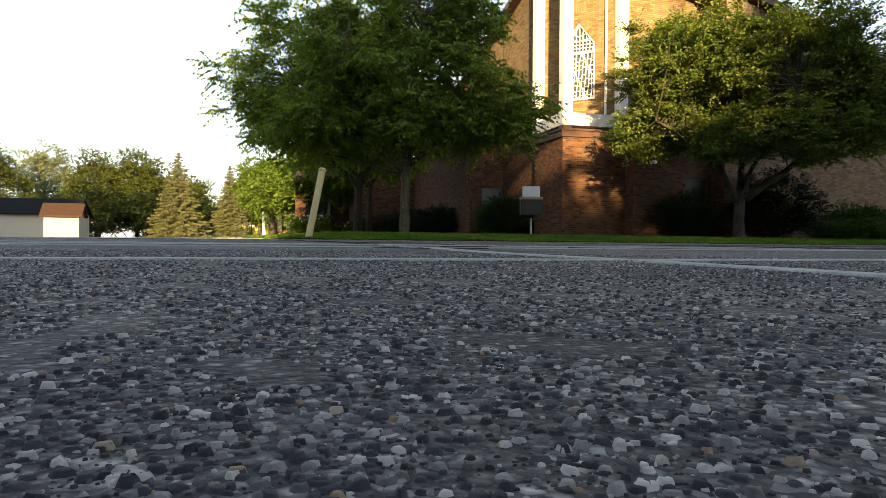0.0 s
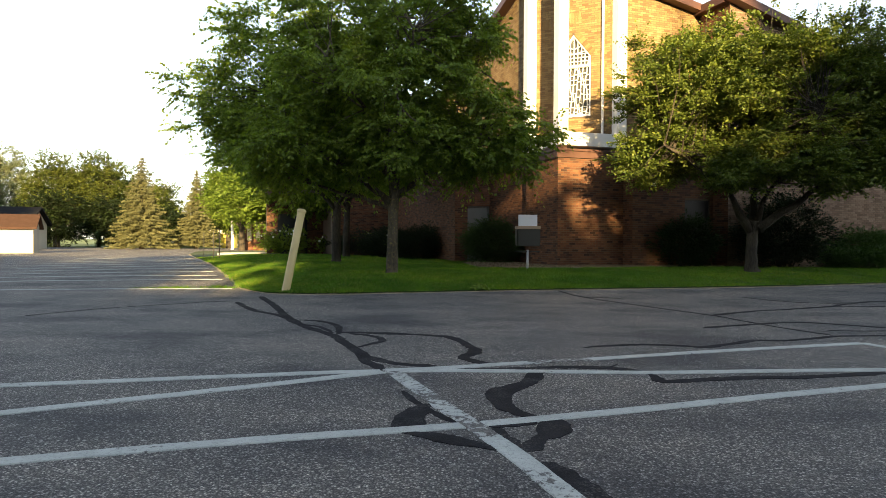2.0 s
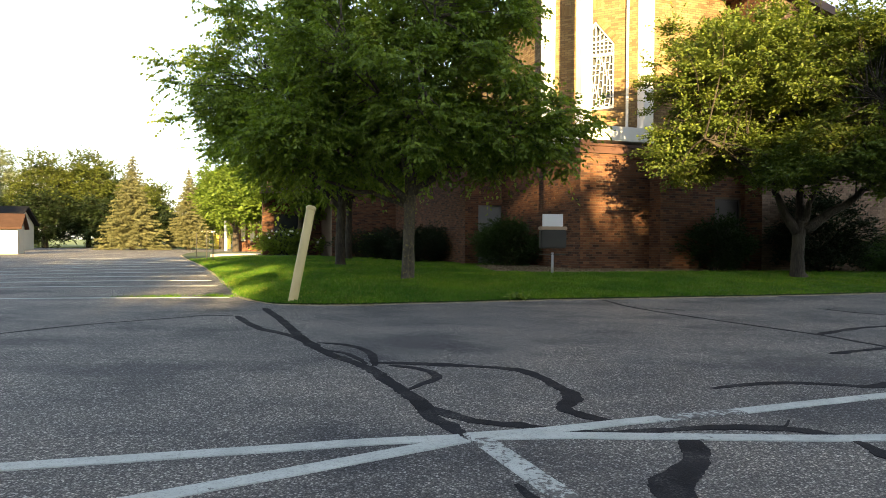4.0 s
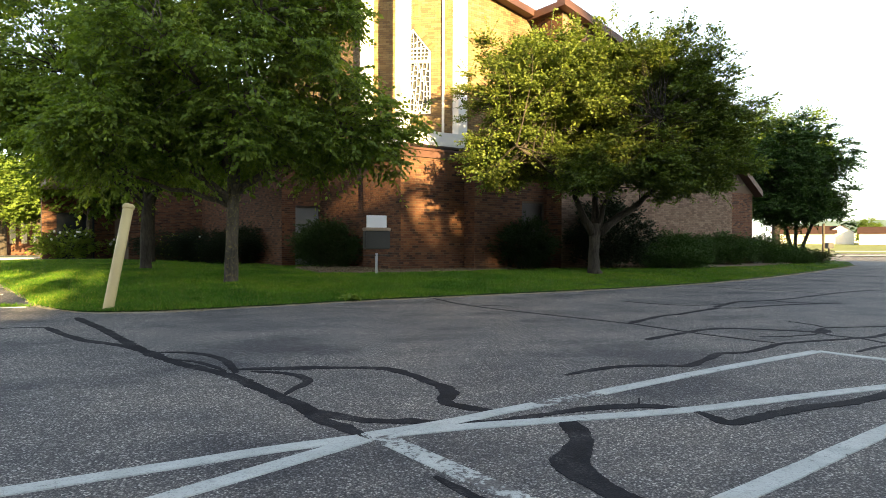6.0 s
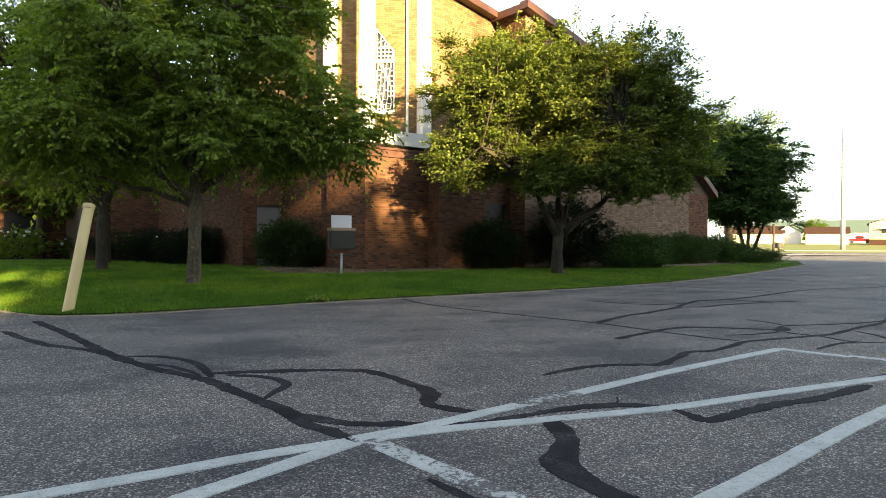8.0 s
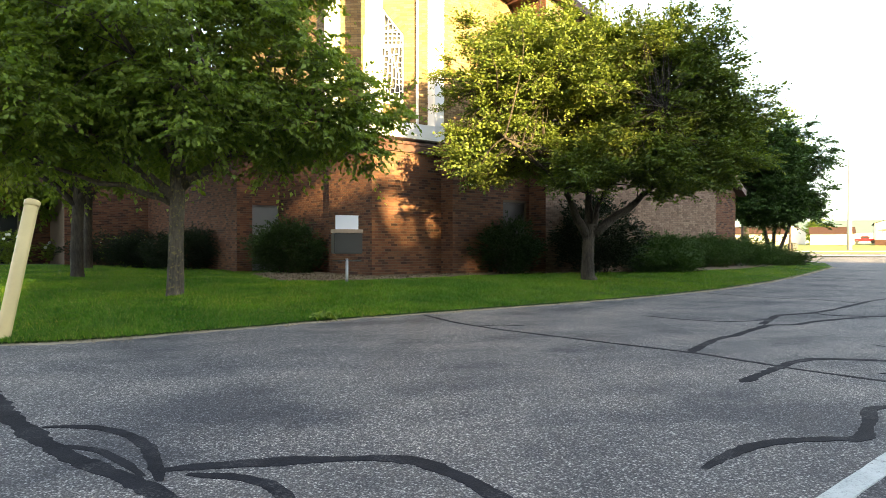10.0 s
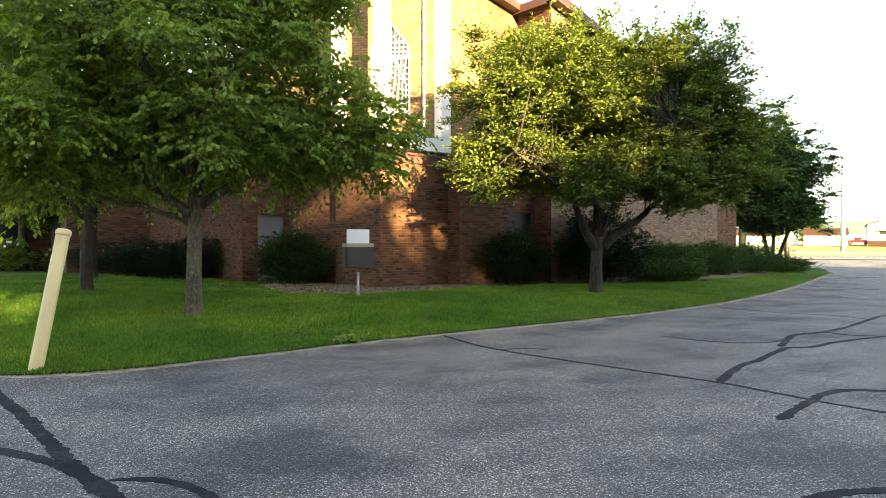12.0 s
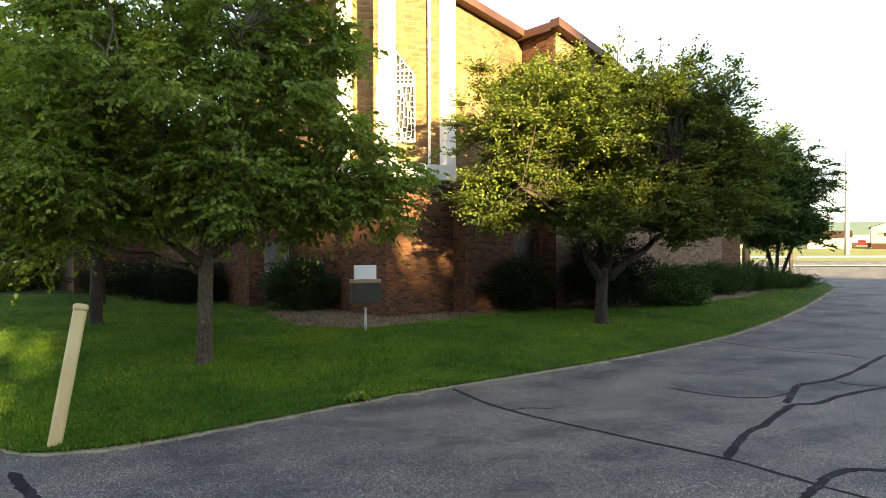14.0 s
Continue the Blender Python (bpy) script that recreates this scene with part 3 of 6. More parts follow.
seal([(5.33, 9.06), (5.76, 9.33), (6.33, 9.31), (7.01, 9.34), (7.55, 9.47)], 0.05)
seal([(5.2, 8.95), (5.45, 9.05), (5.6, 9.2)], 0.13)
seal([(5.35, 9.0), (5.29, 8.77), (5.39, 8.52), (5.4, 8.1), (5.85, 7.91)], 0.045)
seal([(2.19, 13.82), (2.29, 13.01), (2.44, 12.46), (2.65, 11.97), (2.96, 11.38), (3.27, 10.79), (3.65, 10.09), (3.83, 9.54), (3.92, 9.22), (4.06, 8.88), (4.27, 8.45)], 0.055)
seal([(2.47, 12.45), (2.74, 12.46), (3.01, 12.31)], 0.035)
seal([(3.65, 10.09), (4.06, 10.43), (4.57, 10.78), (5.0, 10.98), (5.59, 11.35), (6.04, 11.57), (6.38, 11.53), (6.79, 11.68), (7.31, 11.83), (8.12, 11.98), (8.7, 12.0)], 0.085)
seal([(5.15, 12.92), (5.33, 12.5), (5.66, 12.12), (6.12, 12.01), (6.55, 12.15)], 0.04)
seal([(5.99, 11.65), (6.59, 12.13), (7.11, 12.48), (7.82, 12.62), (8.67, 12.96), (9.71, 13.49), (10.78, 14.03)], 0.085)
seal([(7.86, 12.61), (7.86, 12.28), (8.2, 12.04)], 0.05)
seal([(10.78, 14.03), (12.1, 14.5), (13.49, 14.56), (15.06, 15.11)], 0.05)
seal([(4.42, 8.84), (4.74, 8.81), (5.21, 8.89)], 0.04)
seal([(5.79, 9.98), (5.81, 9.6), (5.76, 9.33)], 0.04)
seal([(4.58, 7.82), (5.11, 8.05), (5.46, 8.09)], 0.05)
seal([(6.16, 8.76), (6.07, 8.4), (5.86, 8.07)], 0.04)
seal([(9.05, 16.35), (9.23, 15.67), (9.49, 14.95), (10.01, 14.41), (10.12, 13.82)], 0.035)
seal([(17.12, 21.24), (17.5, 20.3), (17.78, 19.52)], 0.05)
for f in (0.0, 2.3, 3.8, 5.4, 7.2, 9.2, 11.6, 14.0, 16.5, 19.0, 21.5, 24.0):
    stripe([(-3.65 - 0.45 * f, 13.2 + f), (-6.3 - 0.45 * f, 12.68 + f), (-9.0 - 0.45 * f, 12.1 + f)], 0.085, paint=PAINT_WORN)


def pale_spot(cx, cy, rx, ry):
    """A spot where fine sand has dried on the asphalt."""
    bm = bmesh.new()
    c = bm.verts.new((cx, cy, ground_z(cx, cy) + 0.0012))
    ring = []
    for i in range(40):
        a = 2 * math.pi * i / 40
        r = 1 + 0.35 * noise.noise((math.cos(a) * 2, math.sin(a) * 2, 7)) + 0.2 * noise.noise((math.cos(a) * 7, math.sin(a) * 7, 3))
        x, y = cx + rx * r * math.cos(a), cy + ry * r * math.sin(a)
        ring.append(bm.verts.new((x, y, ground_z(x, y) + 0.0006)))
    for i in range(40):
        bm.faces.new((c, ring[i], ring[(i + 1) % 40]))
    return part("sand_spot", bm, SAND)


tagged(pale_spot(0.69, 2.84, 0.19, 0.2), "pale dried patch of fine sand on the asphalt", "stain", kind="structure")


# ---- grass ----
BED = [(0.3, 24.6), (0.62, 22.4), (0.75, 21.4), (1.3, 20.5), (2.2, 19.95), (3.1, 20.15), (4.1, 20.75), (5.5, 21.6), (6.9, 22.3), (8.2, 22.6), (9.6, 22.5), (11, 22.5), (14, 23.1), (17, 24.2), (21, 26.9), (23.6, 28.9), (23.2, 31), (18, 27.5), (8, 24), (2, 25.5)]


def blades(name, pts, tall, wide, seed, material=None):
    npr = np.random.RandomState(seed)
    n = len(pts)
    h = tall * (0.5 + npr.random(n)) * (0.85 + 0.4 * np.sin(7.3 * pts[:, 0] + 1.3 * np.sin(5 * pts[:, 1])) * np.sin(6.1 * pts[:, 1] + 1.7 * np.sin(4.3 * pts[:, 0])))
    a = npr.random(n) * 2 * math.pi
    w = wide * (0.6 + 0.8 * npr.random(n))
    side = np.stack([np.cos(a) * w, np.sin(a) * w, np.zeros(n)], 1)
    lean = npr.normal(size=(n, 2)) * h[:, None] * 0.55
    tip = pts + np.concatenate([lean, h[:, None]], 1)
    v = np.stack([pts - side, pts + side, tip], 1).reshape(-1, 3)
    me = bpy.data.meshes.new(name)
    me.vertices.add(3 * n)
    me.vertices.foreach_set("co", v.astype(np.float32).ravel())
    me.loops.add(3 * n)
    me.loops.foreach_set("vertex_index", np.arange(3 * n).astype(np.int32))
    me.polygons.add(n)
    me.polygons.foreach_set("loop_start", (np.arange(n) * 3).astype(np.int32))
    me.materials.append(material or GRASS)
    me.update()
    return new(name, me)


def grow_lawn(want=640000):
    npr = np.random.RandomState(5)
    n = want * 9
    x, y = npr.uniform(-14, 28, n), 12 + 22 * npr.random(n) ** 1.6
    keep = npr.random(n) < np.minimum(1.0, (9.0 / np.hypot(x + 1, y - 5)) ** 1.4)
    x, y = x[keep], y[keep]
    rim = LAWN[:]
    keep = many_inside(x + npr.normal(size=len(x)) * 0.06, y + npr.normal(size=len(x)) * 0.06, rim) & (~many_inside(x + npr.normal(size=len(x)) * 0.12, y + npr.normal(size=len(x)) * 0.16, BED) | (npr.random(len(x)) < 0.10))
    x, y = x[keep][:want], y[keep][:want]
    return np.stack([x, y, many_turf(x, y) + 0.028], 1)


grass = blades("grass", grow_lawn(), 0.042, 0.006, 6)
tagged(grass, "short mown green grass blades of the church lawn", "grass", kind="stuff")


# ---- mulch bed at the church's foot ----
def mulch_bed():
    bm = bmesh.new()
    bm.faces.new([bm.verts.new((x, y, 0)) for x, y in BED])
    bmesh.ops.triangulate(bm, faces=bm.faces[:])
    for _ in range(5):
        long = [e for e in bm.edges if e.calc_length() > 0.45]
        if not long:
            break
        bmesh.ops.subdivide_edges(bm, edges=long, cuts=1)
        bmesh.ops.triangulate(bm, faces=bm.faces[:])
    for v in bm.verts:
        v.co.x += 0.16 * noise.noise((v.co.x * 2.3, v.co.y * 2.3, 4))
        v.co.y += 0.2 * noise.noise((v.co.x * 2.3, v.co.y * 2.3, 8))
    rim = {v for e in bm.edges if e.is_boundary for v in e.verts}
    for v in bm.verts:
        rise = 0.0 if v in rim else 0.06 + 0.03 * noise.noise((v.co.x * 3, v.co.y * 3, 0))
        v.co.z = turf_z(v.co.x, v.co.y) + 0.02 + rise
    return part("mulch_bed", bm, MULCH, smooth=True)


tagged(mulch_bed(), "low mound of brown wood mulch round the church wall", "mulch bed", kind="structure")


def chips():
    """Loose chips on the mulch and dry leaves at the lawn's rim."""
    npr = np.random.RandomState(8)
    n = 16000
    x, y = npr.uniform(0, 12, n), npr.uniform(19.4, 24, n)
    k = many_inside(x, y, BED)
    x, y = x[k], y[k]
    return np.stack([x, y, many_turf(x, y) + 0.05 + 0.05 * npr.random(len(x))], 1)


chip = blades("mulch_chips", chips(), 0.035, 0.02, 9, MULCH)
tagged(chip, "loose brown wood chips lying on the bed", "mulch", kind="stuff")
tagged(ribbon("lawn_rim", [(x + 0.04, y - 0.065) for x, y in LAWN_FRONT], 0.10, 0.003, DIRT, 2.4, 0.05, False), "strip of dry dirt and dead grass between lawn and asphalt", "lawn edge", kind="structure")
tagged(ribbon("lawn_rim", LAWN_SIDE + LAWN_FRONT[:1], 0.14, 0.006, DIRT, 0.9, 0.12, False), "strip of dry dirt and dead grass between lawn and asphalt", "lawn edge", kind="structure")


def rim_litter():
    """Dry clippings and crumbs of dirt along the lawn's rim."""
    npr = np.random.RandomState(15)
    a = np.array(LAWN_FRONT)
    seg = np.hypot(*(a[1:] - a[:-1]).T)
    k = npr.choice(len(seg), 22000, p=seg / seg.sum())
    f = npr.random(22000)[:, None]
    p = a[k] + (a[k + 1] - a[k]) * f
    wave = 0.05 * np.sin(p[:, 0] * 2.9) + 0.04 * np.sin(p[:, 0] * 7.7 + 1.0)
    p = p + np.array([0.35, -0.9]) * (np.abs(npr.normal(size=22000)) * (0.07 + wave.clip(-0.04, 0.1)) - 0.03)[:, None]
    return np.concatenate([p, many_z(p[:, 0], p[:, 1])[:, None] + 0.001], 1)


tagged(blades("rim_litter", rim_litter(), 0.012, 0.008, 16, DIRT), "dry clippings and dirt crumbs along the lawn's rim", "litter", kind="stuff")


def weed_tufts():
    """Grass that grows in the joint at the far lot's rim."""
    npr = np.random.RandomState(12)
    a = np.array([(-5.05, 13.1), (-4.8, 13.15), (-4.6, 13.2), (-4.0, 13.36), (-3.8, 13.38)])
    p = np.repeat(a, 110, axis=0) + npr.normal(size=(550, 2)) * np.array([0.16, 0.05])
    return np.concatenate([p, (many_z(p[:, 0], p[:, 1]) + 0.0)[:, None]], 1)


tagged(blades("weeds", weed_tufts(), 0.035, 0.007, 13), "tufts of grass in a joint of the asphalt", "weeds", kind="stuff")


def broadleaf_weed(x, y, seed):
    npr = np.random.RandomState(seed)
    w = new("weed")
    w.location = (x, y, turf_z(x, y) + 0.02)
    tagged(w, "broad-leaved weed at the rim of the lawn", "weed")
    pos = npr.normal(size=(26, 3)) * np.array([0.09, 0.06, 0.02]) + np.array([0, 0, 0.05])
    leaf_mesh("leaves", pos, 0.09, LEAF_A, w, npr, 0.3)["kind"] = "stuff"


# ---- loose and bedded stones of the asphalt by the start ----
def pebbles():
    npr = np.random.RandomState(3)
    n = 260000
    d = 0.2 + 3.6 * npr.random(n) ** 1.15
    a = radians(86) + radians(40) * (2 * npr.random(n) - 1)
    x, y = 1.08 - d * np.cos(a), -0.25 + d * np.sin(a)
    keep = npr.random(n) < np.minimum(1, 0.28 * d ** 0.35)
    x, y = x[keep], y[keep]
    clump = np.array([noise.noise((px * 7, py * 7, 0)) for px, py in zip(x, y)])
    keep = clump > -0.28
    x, y = x[keep], y[keep]
    m = len(x)
    r = 0.0011 + 0.0042 * npr.random(m) ** 2.4
    k = 7
    ang = (np.arange(k) / k * 2 * math.pi)[None, :] + npr.random(m)[:, None] * 6.28
    rr = r[:, None] * (0.55 + 0.75 * npr.random((m, k)))
    z0 = many_z(x, y)
    ring = np.stack([x[:, None] + np.cos(ang) * rr, y[:, None] + np.sin(ang) * rr * 0.85, np.repeat((z0 - 0.001)[:, None], k, 1)], 2)
    h = r * (0.15 + 0.55 * npr.random(m))
    inner = np.stack([x[:, None] + np.cos(ang) * rr * 0.62, y[:, None] + np.sin(ang) * rr * 0.55, (z0 + h)[:, None] + (npr.random((m, k)) - 0.5) * h[:, None] * 0.5], 2)
    v = np.concatenate([ring, inner], 1).reshape(-1, 3)
    base = np.arange(m)[:, None] * (2 * k)
    faces = []
    quad = []
    for i in range(k):
        j = (i + 1) % k
        quad.append(base + np.array([i, j, k + j, k + i]))
    quads = np.concatenate(quad, 0)
    caps = base + np.arange(k, 2 * k)
    me = bpy.data.meshes.new("pebbles")
    me.vertices.add(len(v))
    me.vertices.foreach_set("co", v.astype(np.float32).ravel())
    loops = np.concatenate([quads.ravel(), caps.ravel()])
    me.loops.add(len(loops))
    me.loops.foreach_set("vertex_index", loops.astype(np.int32))
    starts = np.concatenate([np.arange(len(quads)) * 4, len(quads) * 4 + np.arange(m) * k])
    me.polygons.add(len(starts))
    me.polygons.foreach_set("loop_start", starts.astype(np.int32))
    me.materials.append(PEBBLE)
    me.update()
    me.polygons.foreach_set("use_smooth", [True] * len(me.polygons))
    return new("gravel", me)


tagged(pebbles(), "pale and grey stones bedded in the worn asphalt", "pebbles", kind="stuff")

# ---- the church ----
TURN = math.atan2(0.355, 0.935)
CHURCH = Matrix.Translation((3.24, 21.87, 0)) @ Matrix.Rotation(TURN, 4, "Z")
church = new("church")
church.matrix_world = CHURCH
tagged(church, "red-brown brick church with white pilasters and a pointed leaded window", "church")


def wall(name, outline, z0, z1, material, label=""):
    return part(name, prism(outline, z0, z1), material, church, label)


def brick_field(parent, a, b, z0, z1, material, holes=(), name="brickwork", top=None, seed=1, singles=None, course=0.0677, length=0.203):
    """Bricks in running bond on the face from a to b (plan points, outside to the right of a to b), 6 mm proud of it."""
    r = random.Random(seed)
    a, b = Vector((*a, 0)), Vector((*b, 0))
    d = (b - a).normalized()
    n = Vector((d.y, -d.x, 0))
    total = (b - a).length
    verts, faces = [], []
    rows = int((z1 - z0) / course)
    left = singles or 0
    one = None
    for row in range(rows):
        zb = z0 + row * course + 0.005
        zt = zb + course - 0.010
        s = -length * (0.5 if row % 2 else 0.0)
        while s < total:
            s0, s1 = max(s, 0.0), min(s + length - 0.010, total)
            s += length
            if s1 - s0 < 0.02:
                continue
            if top and zt > top((s0 + s1) / 2):
                continue
            if any(s1 > h[0] and s0 < h[1] and zt > h[2] and zb < h[3] for h in holes):
                cut = [h for h in holes if s1 > h[0] and s0 < h[1] and zt > h[2] and zb < h[3]][0]
                if s0 < cut[0] - 0.02:
                    s1 = cut[0]
                elif s1 > cut[1] + 0.02:
                    s0 = cut[1]
                else:
                    continue
            out = 0.006 + 0.003 * (r.random() - 0.5)
            e = 0.002
            if left and s1 - s0 > length - 0.015 and 0.45 < zb < 2.6:
                if one is None:
                    one = bpy.data.meshes.new("brick")
                    L, H = length - 0.010, course - 0.010
                    pts = [(0, 0, 0), (L, 0, 0), (L, 0, H), (0, 0, H), (e, -1, e), (L - e, -1, e), (L - e, -1, H - e), (e, -1, H - e)]
                    one.from_pydata([(x, y * 0.0065, z) for x, y, z in pts], [], [(4, 5, 6, 7), (0, 1, 5, 4), (1, 2, 6, 5), (2, 3, 7, 6), (3, 0, 4, 7)])
                    one.materials.append(material)
                br = new("brick", one)
                br.parent = parent
                br.matrix_local = Matrix.Translation(a + d * s0 + n * (out - 0.0065) + Vector((0, 0, zb))) @ Matrix(((d.x, -n.x, 0), (d.y, -n.y, 0), (0, 0, 1))).to_4x4()
                left -= 1
                continue
            k = len(verts)
            for ss, zz, oo in ((s0, zb, 0), (s1, zb, 0), (s1, zt, 0), (s0, zt, 0), (s0 + e, zb + e, out), (s1 - e, zb + e, out), (s1 - e, zt - e, out), (s0 + e, zt - e, out)):
                verts.append(a + d * ss + n * oo + Vector((0, 0, zz)))
            quads = [(4, 5, 6, 7), (0, 1, 5, 4), (1, 2, 6, 5), (2, 3, 7, 6), (3, 0, 4, 7)]
            faces += [tuple(k + i for i in q) for q in quads]
    ob = obj(name, verts, faces, material)
    ob.parent = parent
    tagged(ob, kind="stuff")
    return ob


TOP_PIER = 3.54
# the low corner block under the pilasters
pier = wall("corner_block", [(0, 0), (2.3, 0), (2.3, 1.2), (1.2, 2.2), (0, 2.2)], 0.0, TOP_PIER, MORTAR)
brick_field(pier, (0, 2.2), (0, 0), 0.05, TOP_PIER, BRICK, seed=2)
brick_field(pier, (0, 0), (2.3, 0), 0.05, TOP_PIER, BRICK, seed=3, singles=290)
# the wall behind it, that runs back to the side door
def side_rake(v):
    """The gable's slope along the side wall."""
    return 9.72 - 0.274 * (v - 2.2)


back = wall("side_wall", [(0.12, 2.2), (1.2, 2.2), (1.2, 5.8), (0.12, 5.8)], 0.0, [side_rake(2.2), side_rake(2.2), side_rake(5.8), side_rake(5.8)], MORTAR)
brick_field(back, (0.12, 5.62), (0.12, 2.2), 0.05, 3.9, BRICK, seed=4)
brick_field(back, (0.12, 5.62), (0.12, 2.2), 3.94, 9.7, BUFF, top=lambda s: side_rake(5.62 - s) - 0.03, seed=44)
# chamfered upper wall with the window
UP0 = 4.2
cham = [(0.05, 2.25), (2.25, 0.05)]


cw = (Vector(cham[1]) - Vector(cham[0])).length


def frame_on_chamfer():
    d = Vector((1, -1, 0)).normalized()
    n = Vector((-1, -1, 0)).normalized()
    return Matrix(((d.x, -n.x, 0, cham[0][0]), (d.y, -n.y, 0, cham[0][1]), (0, 0, 1, 0), (0, 0, 0, 1)))


CH = frame_on_chamfer()     # x along the chamfer, y inwards, z up


def in_chamfer(name, bm, material, parent=None, label=""):
    bm.transform(CH)
    return part(name, bm, material, parent or church, label)


def pointed(x0, x1, z0, zs, zp, y):
    return [(x0, y, z0), (x1, y, z0), (x1, y, zs), ((x0 + x1) / 2, y, zp), (x0, y, zs)]


WX0, WX1, WZ0, WZS, WZP = 0.98, 2.12, 5.0, 6.93, 7.66
bm = bmesh.new()
TOPZ = 11.0
pieces = [((0, UP0), (WX0, UP0), (WX0, TOPZ), (0, TOPZ)), ((WX1, UP0), (cw, UP0), (cw, TOPZ), (WX1, TOPZ)), ((WX0, UP0), (WX1, UP0), (WX1, WZ0), (WX0, WZ0)),
          ((WX0, WZS), ((WX0 + WX1) / 2, WZP), ((WX0 + WX1) / 2, TOPZ), (WX0, TOPZ)), (((WX0 + WX1) / 2, WZP), (WX1, WZS), (WX1, TOPZ), ((WX0 + WX1) / 2, TOPZ))]
for q in pieces:
    f = [bm.verts.new((x, 0, z)) for x, z in q]
    g = [bm.verts.new((x, 0.3, z)) for x, z in q]
    bm.faces.new(f)
    bm.faces.new(g[::-1])
    for i in range(4):
        bm.faces.new((f[i], g[i], g[(i + 1) % 4], f[(i + 1) % 4]))
front = in_chamfer("front_wall", bm, MORTAR)


def gable_hole(s):
    return WZP - abs(s - (WX0 + WX1) / 2) * (WZP - WZS) / ((WX1 - WX0) / 2)


holes = [(WX0, WX1, WZ0, WZS)] + [(WX0 + i * 0.0677 * 0.78, WX1 - i * 0.0677 * 0.78, WZS + i * 0.0677, WZS + (i + 1) * 0.0677) for i in range(11)]
brick_field(front, cham[0], cham[1], UP0, TOPZ - 0.3, BUFF, holes, seed=5)
# upper wall to the right of the chamfer, under its sloping fascia
def rake(u):
    return 8.42 + 0.215 * (5.3 - u)


up = wall("upper_wall", [(2.3, 0.2), (5.3, 0.2), (5.3, 0.6), (2.3, 0.6)], 3.0, [rake(2.3), rake(5.3), rake(5.3), rake(2.3)], MORTAR)
brick_field(up, (2.3, 0.2), (5.3, 0.2), 3.3, 9.2, BUFF, top=lambda s: rake(2.3 + s), seed=6)
# low wall with the dark door
low = wall("door_wall", [(2.3, -0.5), (4.22, -0.5), (4.22, 0.2), (2.3, 0.2)], 0.0, TOP_PIER, MORTAR)
wall("door_wall", [(5.17, -0.5), (5.3, -0.5), (5.3, 0.2), (5.17, 0.2)], 0.0, TOP_PIER, MORTAR)
wall("door_lintel", [(4.22, -0.5), (5.17, -0.5), (5.17, 0.2), (4.22, 0.2)], 2.3, TOP_PIER, MORTAR)
brick_field(low, (2.3, -0.5), (5.3, -0.5), 0.05, TOP_PIER, BRICK, [(1.92, 2.87, 0, 2.3)], seed=7)
brick_field(low, (2.3, 0.0), (2.3, -0.5), 0.05, TOP_PIER, BRICK, seed=17)
# wing with pale brick
def rake2(u):
    pts = [(5.3, 8.42), (7.6, 7.75), (12.0, 6.2), (16.5, 3.1)]
    for (a, za), (b, zb) in zip(pts, pts[1:]):
        if u <= b:
            return za + (zb - za) * (u - a) / (b - a)
    return 3.1


wing = wall("wing_wall", [(5.3, -1.18), (7.6, -1.18), (12.0, -1.18), (16.5, -1.18), (16.5, 6), (12.0, 6), (7.6, 6), (5.3, 6)], 0.0,
            [rake2(u) for u in (5.3, 7.6, 12.0, 16.5, 16.5, 12.0, 7.6, 5.3)], MORTAR)
brick_field(wing, (5.3, -1.18), (15.0, -1.18), 0.05, 8.6, WING_BRICK, top=lambda s: rake2(5.3 + s), seed=8)
# same wall as before; the red brick tone stands in for sun on this end
brick_field(wing, (15.0, -1.18), (16.5, -1.18), 0.05, 8.6, BRICK, top=lambda s: rake2(20 + s), seed=9)
brick_field(wing, (5.3, 0.2), (5.3, -1.18), 0.05, 8.4, BRICK, seed=10)
# left side: door alcove, pillar and the long side wall
alc = wall("alcove_wall", [(-0.8, 5.62), (0.12, 5.62), (0.12, 5.9), (-0.8, 5.9)], 2.3, 4.2, MORTAR)
pil = wall("brick_pillar", [(-1.3, 5.6), (-0.8, 5.6), (-0.8, 6.1), (-1.3, 6.1)], 0.0, 4.2, MORTAR)
brick_field(pil, (-1.3, 5.6), (-0.8, 5.6), 0.05, 4.2, BRICK, seed=11)
brick_field(alc, (-0.8, 5.62), (0.12, 5.62), 2.3, 4.2, BRICK, seed=12)
side = wall("nave_wall", [(-1.3, 6.1), (0.5, 6.1), (0.5, 15.3), (-1.3, 15.3)], 0.0, 4.2, MORTAR)
brick_field(side, (-1.3, 15.0), (-1.3, 5.6), 0.05, 4.2, BRICK, seed=13)
cross_wall = wall("cross_wall", [(-4.4, 15.0), (-1.3, 15.0), (-1.3, 15.4), (-4.4, 15.4)], 0.0, 4.0, MORTAR)
brick_field(cross_wall, (-4.4, 15.0), (-1.3, 15.0), 0.05, 4.0, BRICK, seed=15)
porch = wall("porch_wall", [(-7.2, 20.0), (-4.1, 20.0), (-4.1, 15.4), (-3.8, 15.4), (-3.8, 20.4), (-7.2, 20.4)], 0.0, 3.4, MORTAR)
brick_field(porch, (-7.2, 20.0), (-4.1, 20.0), 0.05, 3.4, BRICK, seed=16)
part("porch_roof", box((-7.4, 15.1, 3.4), (-3.9, 20.6, 3.7), 0.02), BROWN, church)
part("porch_door", box((-6.6, 19.93, 0.05), (-5.0, 19.98, 2.4), 0.01), DARK_GLASS, church, "dark glazed porch door")
part("eaves", box((-4.7, 14.7, 4.0), (-1.0, 15.6, 4.25), 0.01), BROWN, church)
